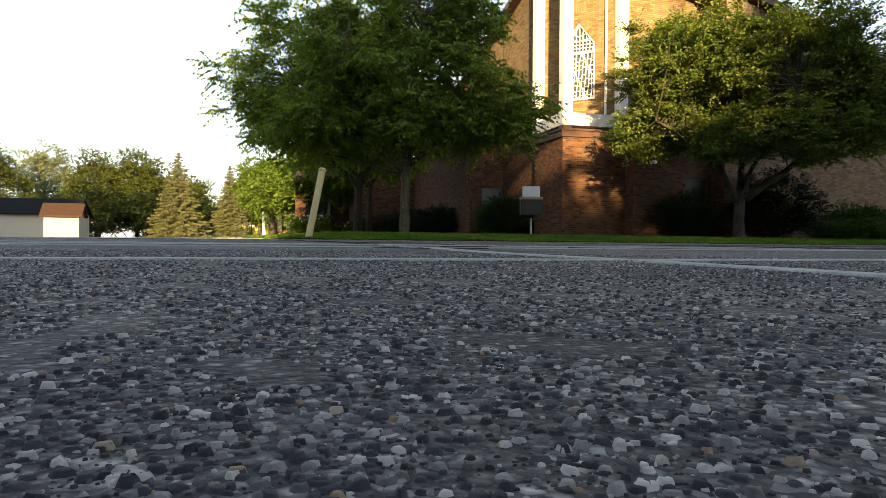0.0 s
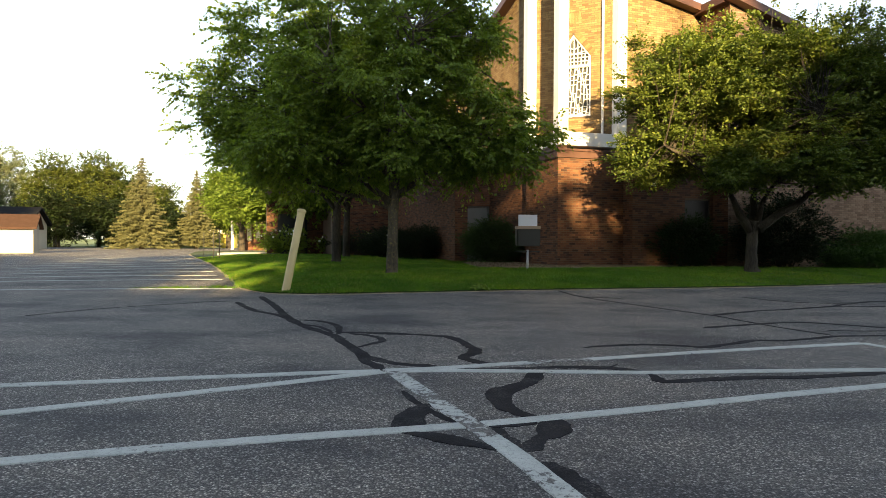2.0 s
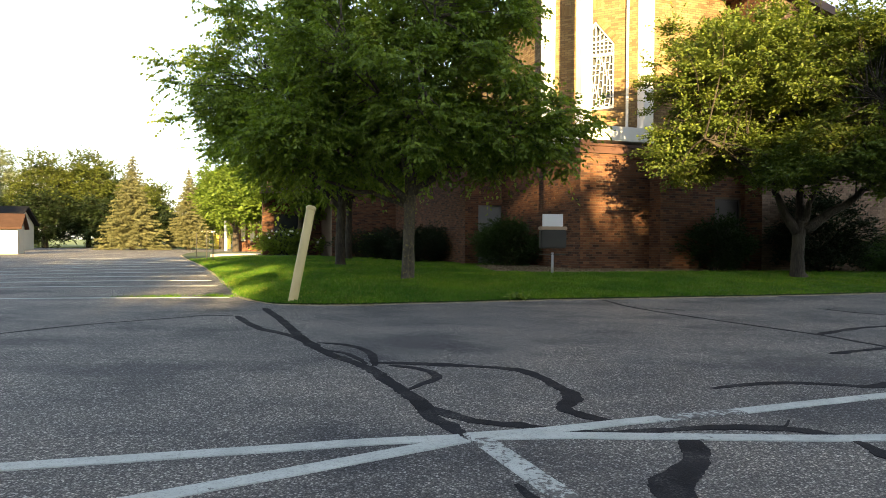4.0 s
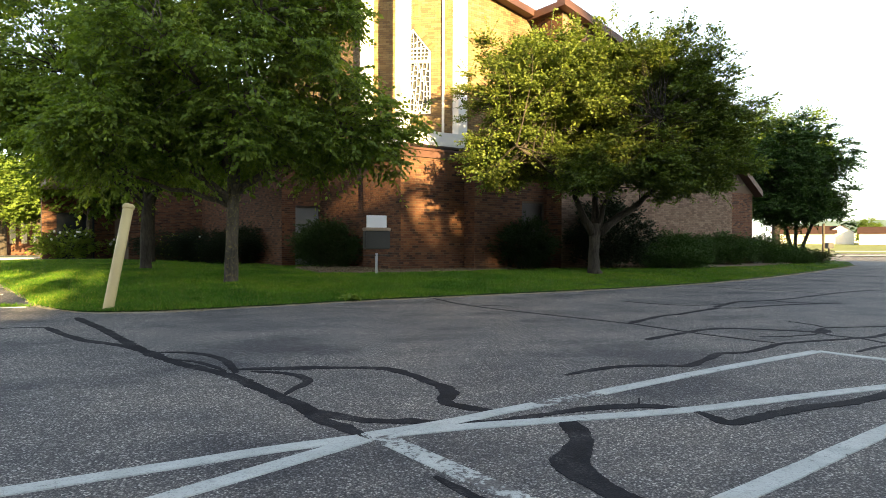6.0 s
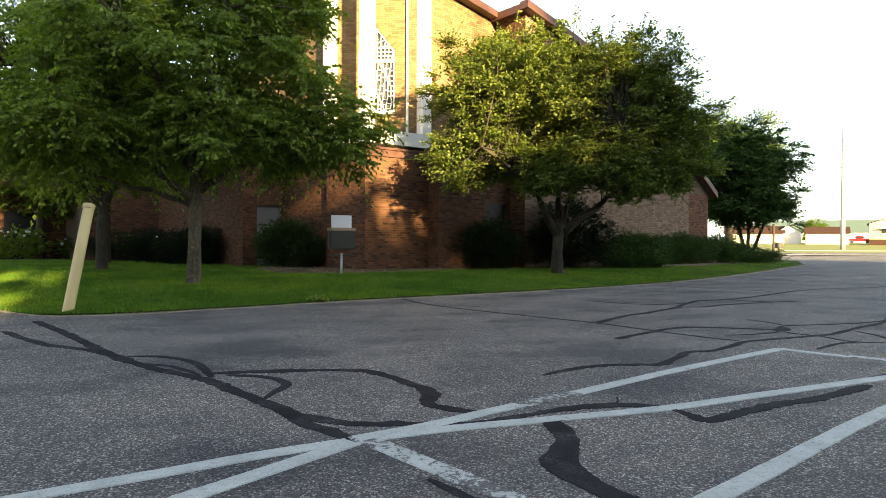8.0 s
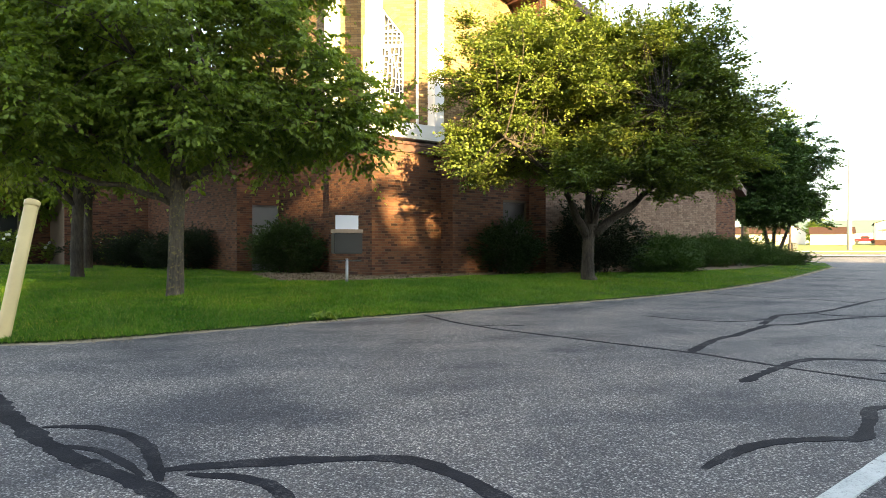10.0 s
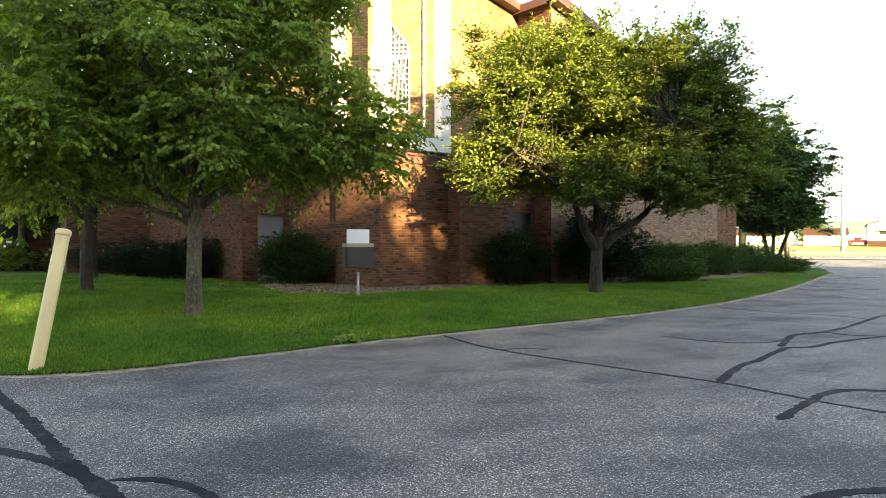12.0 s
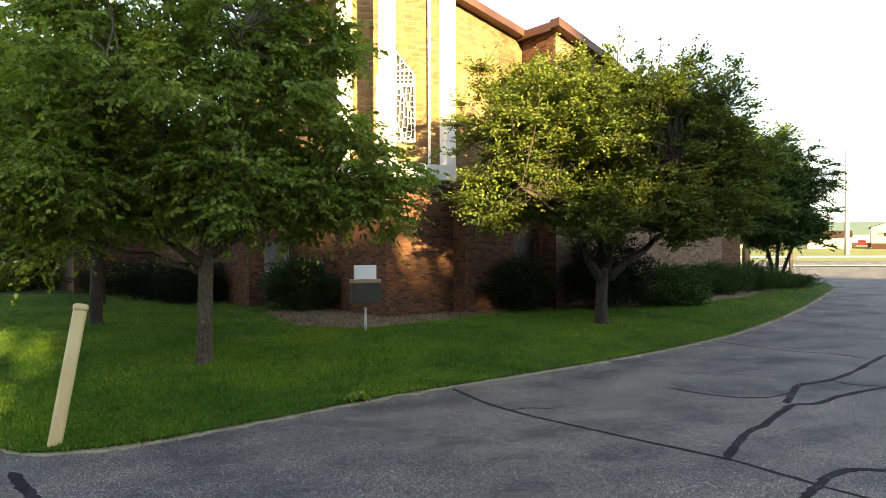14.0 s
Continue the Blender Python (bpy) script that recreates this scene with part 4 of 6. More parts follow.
part("eaves", box((-1.6, 5.4, 4.2), (0.12, 15.0, 4.4), 0.01), BROWN, church)
upl = wall("upper_side_wall", [(0.12, 5.8), (1.0, 5.8), (1.0, 16), (0.12, 16)], 3.5, [side_rake(5.8), side_rake(5.8), side_rake(16), side_rake(16)], MORTAR)
brick_field(upl, (0.12, 16), (0.12, 5.8), 4.2, 9.5, BUFF, top=lambda s: side_rake(16 - s) - 0.03, seed=14)
# fascias and roof
def bar(name, a, b, lo, hi, material, label="", width=0.35):
    """A sloping board from plan point a to b: lo and hi its lower and upper heights at the two ends."""
    a, b = Vector(a), Vector(b)
    d = (b - a).normalized()
    n = Vector((d.y, -d.x)) * width
    bm = bmesh.new()
    c = []
    for p, z0, z1 in ((a, lo[0], hi[0]), (b, lo[1], hi[1])):
        c.append([bm.verts.new((q.x, q.y, z)) for q, z in ((p + n, z0), (p + n, z1), (p, z1), (p, z0))])
    for i in range(4):
        bm.faces.new((c[0][i], c[0][(i + 1) % 4], c[1][(i + 1) % 4], c[1][i]))
    bm.faces.new(c[0][::-1])
    bm.faces.new(c[1])
    return part(name, bm, material, church, label)


bar("fascia", (2.0, 0.2), (5.3, 0.2), (rake(2.0), rake(5.3)), (rake(2.0) + 0.22, rake(5.3) + 0.22), BROWN)
bar("fascia", (5.3, 0.2), (5.3, -1.18), (8.40, 8.40), (8.64, 8.64), BROWN, width=0.25)
bar("fascia", (5.05, -1.18), (7.6, -1.18), (8.46, 7.75), (8.70, 7.99), BROWN)
bar("fascia", (7.6, -1.18), (12.0, -1.18), (7.75, 6.2), (7.99, 6.44), BROWN)
bar("fascia", (12.0, -1.18), (16.7, -1.18), (6.2, 2.97), (6.44, 3.21), BROWN)
bar("fascia", (0.12, 16), (0.12, 2.2), (side_rake(16), side_rake(2.2)), (side_rake(16) + 0.24, side_rake(2.2) + 0.24), BROWN)
part("roof", prism([(0.4, 2.3), (2.3, 0.4), (5.2, 0.4), (5.2, 6), (1, 16), (0.4, 16)], 5.0, [9.9, 9.25, 8.6, 8.6, 6.1, 6.1]), ROOF, church, "brown shingle roof")
# coping, slab and pilasters
part("coping", prism([(-0.06, 2.3), (-0.06, -0.06), (2.36, -0.06), (2.36, 0.3), (0.3, 0.3), (0.3, 2.3)], 3.52, 3.72), BROWN, church, "brown metal coping")
part("coping", prism([(-0.10, 2.3), (-0.10, -0.10), (2.4, -0.10), (2.4, 0.3), (0.3, 0.3), (0.3, 2.3)], 3.72, 3.79), BROWN, church)
part("coping", prism([(2.3, -0.56), (5.3, -0.56), (5.3, 0.2), (2.3, 0.2)], 3.54, 3.79), BROWN, church)
part("cap_block", prism([(-0.02, 0.3), (-0.02, -0.02), (0.3, -0.02), (0.3, 0.3)], 3.79, 3.92), BROWN, church)
part("slab", prism([(-0.03, 2.4), (-0.03, -0.03), (2.4, -0.03), (2.4, 0.2), (0.2, 2.4)], 3.90, 4.31), WHITE, church, "white precast slab under the pilasters")


def fin(x, y, w=0.34, d=0.34):
    bm = box((x - w / 2, y - d / 2, 4.30), (x + w / 2, y + d / 2, 11.2), 0.012)
    return part("pilaster", bm, WHITE, church, "tall white pilaster")


fin(0.18, 0.18)
fin(0.12, 2.20)
fin(2.20, 0.12)
# pointed window
def window():
    win = new("window_1")
    win.parent = church
    tagged(win, "pointed window with white tracery and grey glass", kind="structure")
    glass, gnt, gb = mat("dim_leaded_glass", 0.12)
    gb.inputs["Base Color"].default_value = (0.075, 0.08, 0.077, 1)
    bm = bmesh.new()
    f = [bm.verts.new(p) for p in pointed(WX0, WX1, WZ0, WZS, WZP, 0.16)]
    bm.faces.new(f)
    in_chamfer("pane", bm, glass, win, "dim grey window glass")
    bm = bmesh.new()
    t = 0.05
    for lo, hi in (((WX0, 0.02, WZ0), (WX0 + t, 0.15, WZS)), ((WX1 - t, 0.02, WZ0), (WX1, 0.15, WZS)), ((WX0, 0.0, WZ0), (WX1, 0.15, WZ0 + 0.07)), ((WX0, 0.03, 6.60), (WX1, 0.15, 6.68))):
        box(lo, hi, 0, bm)
    xm = (WX0 + WX1) / 2
    for s in (-1, 1):
        a, b = (xm + s * (WX1 - WX0) / 2, WZS), (xm, WZP)
        q = [bm.verts.new((a[0], y, a[1])) for y in (0.02, 0.15)] + [bm.verts.new((b[0], y, b[1])) for y in (0.15, 0.02)]
        r = [bm.verts.new((a[0] - s * t, y, a[1] - 0.02)) for y in (0.02, 0.15)] + [bm.verts.new((b[0], y, b[1] - 0.07)) for y in (0.15, 0.02)]
        for i in range(4):
            bm.faces.new((q[i], q[(i + 1) % 4], r[(i + 1) % 4], r[i]))
        bm.faces.new(q)
        bm.faces.new(r[::-1])
    in_chamfer("window_frame", bm, WHITE, win, "white window frame")
    bars = bmesh.new()
    r = random.Random(9)
    y0, y1 = 0.07, 0.12

    def strip(a, b, w=0.011):
        d = Vector((b[0] - a[0], 0, b[1] - a[1]))
        if d.length < 0.01:
            return
        s = Vector((-d.z, 0, d.x)).normalized() * w
        pts = [Vector((a[0], 0, a[1])) - s, Vector((b[0], 0, b[1])) - s, Vector((b[0], 0, b[1])) + s, Vector((a[0], 0, a[1])) + s]
        lo = [bars.verts.new(p + Vector((0, y0, 0))) for p in pts]
        hi = [bars.verts.new(p + Vector((0, y1, 0))) for p in pts]
        bars.faces.new(lo)
        for i in range(4):
            bars.faces.new((lo[i], hi[i], hi[(i + 1) % 4], lo[(i + 1) % 4]))

    cols = 10

    def bent(i, z):
        x = WX0 + 0.05 + (WX1 - WX0 - 0.1) * i / cols
        return x + 0.03 * math.sin(z * 5 + i * 1.3) + 0.012 * math.sin(z * 11 + i * 2.1)

    for i in range(1, cols):
        zs = [5.07 + 1.53 * k / 14 for k in range(15)]
        for a, b in zip(zs, zs[1:]):
            strip((bent(i, a), a), (bent(i, b), b))
    for i in range(cols):
        z = 5.1 + 0.1 * r.random()
        while z < 6.55:
            tilt = 0.05 * (r.random() - 0.5) + 0.03 * (i - cols / 2) / cols * (1 if z > 6.05 else -1)
            strip((bent(i, z), z), (bent(i + 1, z), z + tilt))
            z += 0.13 + 0.16 * r.random()
    for z in (6.80, 6.92, 7.04):
        half = min(0.52, (7.6 - z) * 0.78)
        strip((xm - half, z), (xm + half, z))
    for i in range(-4, 5):
        x = xm + i * 0.115
        strip((x, 6.68), (x + i * 0.01, min(7.56, gable_hole(x) - 0.09)))
    for s in (-1, 1):
        strip((xm, 7.2), (xm + s * 0.25, 7.3))
        strip((xm, 7.05), (xm + s * 0.36, 7.12))
    in_chamfer("tracery", bars, WHITE, win, "white branching tracery")
    return win


window()
# soldier bricks over the window, downpipe, lamp
def arch_bricks():
    bm = bmesh.new()
    xm = (WX0 + WX1) / 2
    for s in (-1, 1):
        a, b = Vector((xm + s * (WX1 - WX0) / 2, 0, WZS)), Vector((xm, 0, WZP))
        d = (b - a).normalized()
        n = Vector((-d.z, 0, d.x)) * -s
        n = n if n.z > 0 else -n
        k = int((b - a).length / 0.072)
        for i in range(k):
            p = a + d * (i * 0.072 + 0.004)
            q = [p, p + d * 0.062, p + d * 0.062 + n * 0.2, p + n * 0.2]
            lo = [bm.verts.new(v) for v in q]
            hi = [bm.verts.new(v + Vector((0, -0.016, 0))) for v in q]
            bm.faces.new(hi)
            for j in range(4):
                bm.faces.new((lo[j], lo[(j + 1) % 4], hi[(j + 1) % 4], hi[j]))
    for x0, x1, z in ((0.45, 0.85, 7.95), (1.35, 1.75, 8.05), (2.3, 2.62, 7.95)):
        x = x0
        while x < x1:
            box((x, -0.014, z), (x + 0.06, 0, z + 0.3), 0, bm)
            x += 0.075
    ob = in_chamfer("soldier_course", bm, BUFF, front)
    ob["kind"] = "stuff"


arch_bricks()
bm = tube([(2.52, -0.07, 4.3), (2.52, -0.07, 10.5)], [0.04, 0.04], 10)
in_chamfer("downpipe", bm, WHITE, church, "white downpipe")
lamp = new("wall_lamp")
lamp.matrix_world = CHURCH @ Matrix.Translation((3.0, -0.5, 2.75))
tagged(lamp, "small dark wall lamp with a pale lens", "wall lamp")
part("body", box((-0.10, -0.14, 0.06), (0.10, 0.0, 0.30), 0.02), DARK_PLASTIC, lamp)
part("lens", box((-0.09, -0.18, -0.06), (0.09, -0.02, 0.06), 0.02), WHITE_SHEET, lamp, "pale glass lens")
# doors
def steel_door(name, x0, x1, y, z0, z1, material, label, side_handle):
    d = new(name)
    d.parent = church
    tagged(d, label, kind="structure")
    part("door_leaf", box((x0 + 0.05, y + 0.06, z0 + 0.01), (x1 - 0.05, y + 0.11, z1 - 0.05), 0.004), material, d)
    bm = bmesh.new()
    for lo, hi in (((x0, y + 0.02, z0), (x0 + 0.05, y + 0.16, z1)), ((x1 - 0.05, y + 0.02, z0), (x1, y + 0.16, z1)), ((x0 + 0.05, y + 0.02, z1 - 0.05), (x1 - 0.05, y + 0.16, z1))):
        box(lo, hi, 0.003, bm)
    part("door_frame", bm, material, d)
    hx = x0 + 0.14 if side_handle < 0 else x1 - 0.14
    bm = box((hx - 0.03, y + 0.045, z0 + 0.94), (hx + 0.03, y + 0.06, z0 + 1.12), 0.004)
    box((hx - 0.02, y + 0.0, z0 + 1.0), (hx + 0.09, y + 0.02, z0 + 1.025), 0.004, bm)
    box((hx - 0.012, y + 0.0, z0 + 1.0), (hx + 0.012, y + 0.05, z0 + 1.025), 0.0, bm)
    part("door_handle", bm, STEEL, d)
    return d


steel_door("door_1", -0.8, 0.1, 5.66, 0.17, 2.3, DOOR, "closed grey steel door in a brick alcove", -1)
steel_door("door_2", 4.22, 5.17, -0.45, 0.14, 2.3, DARKDOOR, "closed dark brown steel door", 1)
part("door_step", box((4.1, -1.1, 0.0), (5.28, -0.5, 0.16), 0.01), CONCRETE, church)
part("door_step", box((-0.8, 5.0, 0.0), (0.1, 5.62, 0.2), 0.01), CONCRETE, church)

far_wing = new("brick_wing")
far_wing.location = (-19.8, 61.4, 0)
tagged(far_wing, "low brick wing with tall pale panels in the sun", "building")
bm = box((0, 0, 0), (12, 6, 3.3))
part("wall", bm, MORTAR, far_wing)
brick_field(far_wing, (0, 0), (12, 0), 0.0, 3.3, BRICK, seed=19, course=0.2, length=0.6)
for k in range(5):
    part("panel", box((0.3 + 0.8 * k, -0.05, 0.9), (0.7 + 0.8 * k, -0.01, 3.0), 0.005), SIDING, far_wing, "pale tall panel")
part("roof", box((-0.3, -0.3, 3.3), (12.3, 6.3, 3.5), 0.02), BROWN, far_wing)

# ---- trees and bushes ----
def leaf_mesh(name, pos, size, material, parent, npr, flat=0.5, long=1.0, curl=0.25, along=None):
    """One mesh of many folded leaves at pos (N x 3); flat: how level they lie; along: the way each points."""
    n = len(pos)
    nor = npr.normal(size=(n, 3))
    nor[:, 2] = np.abs(nor[:, 2]) * (1 + 2 * flat) + flat
    nor /= np.linalg.norm(nor, axis=1)[:, None]
    d = npr.normal(size=(n, 3)) if along is None else along.copy()
    if along is None:
        d -= (d * nor).sum(1)[:, None] * nor
    else:
        d /= np.linalg.norm(d, axis=1)[:, None]
        nor -= (d * nor).sum(1)[:, None] * d
        nor /= np.linalg.norm(nor, axis=1)[:, None]
    d /= np.linalg.norm(d, axis=1)[:, None]
    s = np.cross(nor, d)
    l = (size * (0.55 + 0.8 * npr.random(n)))[:, None]
    w = l * 0.34 / long
    base, tip = pos - d * l / 2, pos + d * l / 2 - nor * l * curl * 0.5
    mid = pos - d * l * 0.08
    ring = [base, mid + s * w + nor * l * curl * 0.5, tip, mid - s * w + nor * l * curl * 0.5]
    order = [0, 2, 1, 0, 3, 2]
    c, f = len(ring), len(order) // 3
    v = np.stack(ring, 1).reshape(-1, 3)
    me = bpy.data.meshes.new(name)
    me.vertices.add(c * n)
    me.vertices.foreach_set("co", v.astype(np.float32).ravel())
    tri = (np.arange(n)[:, None] * c + np.array(order)).reshape(-1)
    me.loops.add(3 * f * n)
    me.loops.foreach_set("vertex_index", tri.astype(np.int32))
    me.polygons.add(f * n)
    me.polygons.foreach_set("loop_start", (np.arange(f * n) * 3).astype(np.int32))
    me.materials.append(material)
    me.update()
    me.validate()
    ob = new(name, me)
    ob.parent = parent
    return ob


def sprays(npr, boughs, axis, count, leaves, reach, rise=0.0, sag=0.35):
    """Leaves set to both sides along the twigs that fan out from the end of each bough."""
    b = np.repeat(boughs, count, axis=0)
    n = len(b)
    out = b - np.array(axis)
    out[:, 2] *= 0.5
    out /= np.linalg.norm(out, axis=1)[:, None] + 1e-6
    way = out * 0.65 + npr.normal(size=(n, 3)) * np.array([0.75, 0.75, 0.35])
    way[:, 2] += rise
    way /= np.linalg.norm(way, axis=1)[:, None]
    side = np.cross(way, np.array([0, 0, 1.0]))
    side /= np.linalg.norm(side, axis=1)[:, None] + 1e-6
    l = reach * (0.45 + 0.75 * npr.random(n))
    root = b + npr.normal(size=(n, 3)) * reach * np.array([0.22, 0.22, 0.12])
    f = (np.arange(leaves) + 0.5) / leaves
    f = f[None, :] * np.ones((n, 1)) + npr.normal(size=(n, leaves)) * 0.04
    sg = np.where(np.arange(leaves) % 2 == 0, 1.0, -1.0)[None, :] * (0.7 + 0.5 * npr.random((n, leaves)))
    p = root[:, None, :] + way[:, None, :] * (f * l[:, None])[:, :, None] + side[:, None, :] * (sg * 0.055 * (1.2 - 0.5 * f))[:, :, None]
    p[:, :, 2] -= sag * 0.5 * f ** 2 * l[:, None]
    d = way[:, None, :] * 0.7 + side[:, None, :] * (sg * 0.8)[:, :, None] + npr.normal(size=p.shape) * 0.25
    d[:, :, 2] -= sag
    return p.reshape(-1, 3), d.reshape(-1, 3), root, root + way * l[:, None] - np.array([0, 0, 1.0]) * (sag * 0.5 * l)[:, None]


def wisps(bm, roots, tips, r):
    """Three-sided twigs, one for each root and tip."""
    for a, b in zip(roots, tips):
        a, b = Vector(a), Vector(b)
        u = (b - a).cross(Vector((0.2, 0.3, 1))).normalized()
        w = (b - a).cross(u).normalized()
        ring = [bm.verts.new(a + u * r), bm.verts.new(a - u * r * 0.5 + w * r * 0.8), bm.verts.new(a - u * r * 0.5 - w * r * 0.8)]
        end = bm.verts.new(b)
        for i in range(3):
            bm.faces.new((ring[i], ring[(i + 1) % 3], end))


def twigs(npr, heads, axis, per, length, droop=0.25, fan=0.75):
    """Leaves in fans along short twigs that point away from the axis point and hang a little."""
    n = len(heads)
    out = heads - np.array(axis)
    out[:, 2] *= 0.35
    out /= np.linalg.norm(out, axis=1)[:, None] + 1e-6
    out += npr.normal(size=(n, 3)) * np.array([0.65, 0.65, 0.3])
    out[:, 2] -= droop
    out /= np.linalg.norm(out, axis=1)[:, None]
    side = np.cross(out, np.array([0, 0, 1.0]))
    side /= np.linalg.norm(side, axis=1)[:, None] + 1e-6
    f = npr.random((n, per))
    l = length * (0.6 + 0.8 * npr.random(n))
    sgn = np.where(npr.random((n, per)) < 0.5, -1.0, 1.0) * (0.4 + 0.8 * npr.random((n, per)))
    p = heads[:, None, :] + out[:, None, :] * (f * l[:, None])[:, :, None] + side[:, None, :] * (sgn * (1.1 - 0.8 * f) * length * 0.22)[:, :, None]
    p[:, :, 2] -= droop * 0.5 * f ** 2 * l[:, None]
    p += npr.normal(size=p.shape) * length * 0.05
    d = out[:, None, :] + side[:, None, :] * (sgn * fan)[:, :, None] + npr.normal(size=p.shape) * 0.25
    d[:, :, 2] -= droop
    return p.reshape(-1, 3), d.reshape(-1, 3)


def lumps(npr, count, centre, radii, fill=0.55, seed=0, gaps=0.0):
    """Clump centres in an uneven ellipsoid, more of them near its skin."""
    out = []
    tries = 0
    while len(out) < count and tries < count * 40:
        tries += 1
        d = npr.normal(size=3)
        d /= np.linalg.norm(d)
        r = (fill + (1 - fill) * npr.random()) ** 0.8
        lob = min(0.98, 0.80 + 0.46 * noise.noise((d[0] * 1.7 + seed, d[1] * 1.7, d[2] * 1.7)) + 0.16 * noise.noise((d[0] * 4 + seed, d[1] * 4, d[2] * 4)))
        p = np.array(centre) + d * r * np.array(radii) * (lob + 0.12)
        if noise.noise((p[0] * 0.8 + seed, p[1] * 0.8, p[2] * 1.1)) < -0.25 + gaps:
            continue
        out.append(p)
    return np.array(out)


def spray(npr, centres, per, spread, flatten=0.45):
    c = np.repeat(centres, per, axis=0)
    return c + npr.normal(size=c.shape) * np.array([spread, spread, spread * flatten])


def limb_path(a, b, rnd, bend=0.12, n=6):
    a, b = Vector(a), Vector(b)
    l = (b - a).length
    pts = []
    off = Vector((rnd.uniform(-1, 1), rnd.uniform(-1, 1), rnd.uniform(-0.2, 0.6))) * l * bend
    for i in range(n + 1):
        t = i / n
        pts.append(a.lerp(b, t) + off * math.sin(math.pi * t) + Vector((rnd.uniform(-1, 1), rnd.uniform(-1, 1), rnd.uniform(-1, 1))) * l * 0.015)
    return pts


def pads(npr, boughs, per_bough, width):
    """Clump centres that gather in flat pads round each bough, as branches spread their leaves."""
    out = []
    for c in boughs:
        w = width * (0.6 + 0.8 * npr.random())
        tilt = npr.normal(size=2) * 0.25
        q = npr.normal(size=(per_bough, 2)) * w * 0.5
        z = q @ tilt + npr.normal(size=per_bough) * w * 0.16 - 0.10 * (q ** 2).sum(1) / w
        out.append(np.stack([c[0] + q[:, 0], c[1] + q[:, 1], c[2] + z], 1))
    return np.concatenate(out)


def leafy_tree(base, trunk, limbs, crowns, leaf, bark, label, category="tree", leaf_size=0.11, seed=1, twig=0.34, per=12, flat=0.05, group="", width=0.8, per_bough=26, shoots=(), fill=0.5, long=1.0, droop=0.25, core=60, spray_of=None):
    """trunk: points and radii above base; limbs: (start, end, radius); crowns: (centre, radii, boughs, gaps)."""
    bx, by = base
    bz = turf_z(bx, by)
    rnd, npr = random.Random(seed), np.random.RandomState(seed)
    t = new("tree")
    t.location = (bx, by, bz)
    tagged(t, label, category, group)
    bm = bmesh.new()
    for pts, radii in trunk:
        p2, r2 = [], []
        for i in range(len(pts) - 1):
            for k in range(6):
                p2.append(Vector(pts[i]).lerp(Vector(pts[i + 1]), k / 6))
                r2.append(radii[i] + (radii[i + 1] - radii[i]) * k / 6)
        tube(p2 + [Vector(pts[-1])], r2 + [radii[-1]], 22, bm)
    for v in bm.verts:
        f = 1 + 0.10 * noise.noise((v.co.x * 9 + seed, v.co.y * 9, v.co.z * 1.6)) + 0.11 * noise.noise((v.co.x * 34 + seed, v.co.y * 34, v.co.z * 3.5))
        c = Vector((0, 0, v.co.z))
        if v.co.z < 1.2 and (v.co - c).length < 0.5:
            v.co = c + (v.co - c) * f
    part("trunk", bm, bark, t, smooth=True)
    ends = []
    for a, b, r in limbs:
        path = limb_path(a, b, rnd, 0.12, 8)
        bm = tube(path, [r * (1 - 0.75 * i / (len(path) - 1)) for i in range(len(path))], 8)
        part("limb", bm, bark, t, smooth=True)
        ends += path[2:]
    pos, way = [], []
    bm = bmesh.new()
    for k, (c, r, count, gaps) in enumerate(crowns):
        cl = lumps(npr, count, c, r, fill, seed=seed * 7 + k * 3, gaps=gaps)
        if spray_of:
            p, d, roots, tips = sprays(npr, cl, c, *spray_of)
            wisps(bm, roots[::2], tips[::2], 0.005)
        else:
            p, d = twigs(npr, pads(npr, cl, per_bough, width), c, per, twig, droop)
        pos.append(p)
        way.append(d)
        if ends:
            for p in cl[:: max(1, len(cl) // (120 if spray_of else 90))]:
                q = min(ends, key=lambda e: (e - Vector(p)).length + rnd.random() * 1.6)
                path = limb_path(q, p, rnd, 0.14, 5)
                tube(path, [0.02, 0.016, 0.012, 0.009, 0.006, 0.003], 4, bm, False)
    for a, b, n in shoots:
        a, b = np.array(a), np.array(b)
        path = limb_path(a, b, rnd, 0.06, 4)
        tube(path, [0.014, 0.011, 0.008, 0.006, 0.003], 4, bm, False)
        f = npr.random(n)[:, None]
        pos.append(a + (b - a) * f + npr.normal(size=(n, 3)) * 0.13 * (1.25 - f))
        way.append((b - a) + npr.normal(size=(n, 3)) * 0.7)
    if len(bm.verts):
        part("branchwork", bm, bark, t)["kind"] = "stuff"
    else:
        bm.free()
    ob = leaf_mesh("crown", np.concatenate(pos), leaf_size, leaf, t, npr, flat, long, along=np.concatenate(way))
    ob["kind"] = "stuff"
    if core:
        deep = []
        for c, r, n, g in crowns:
            q = npr.normal(size=(int(n * core), 3))
            q *= (npr.random(len(q)) ** 0.4 * 0.66 / np.linalg.norm(q, axis=1))[:, None]
            deep.append(np.array(c) + q * np.array(r))
        ob = leaf_mesh("inner_leaves", np.concatenate(deep), leaf_size * 1.35, leaf, t, npr, 0.1)
        ob["kind"] = "stuff"
    return t


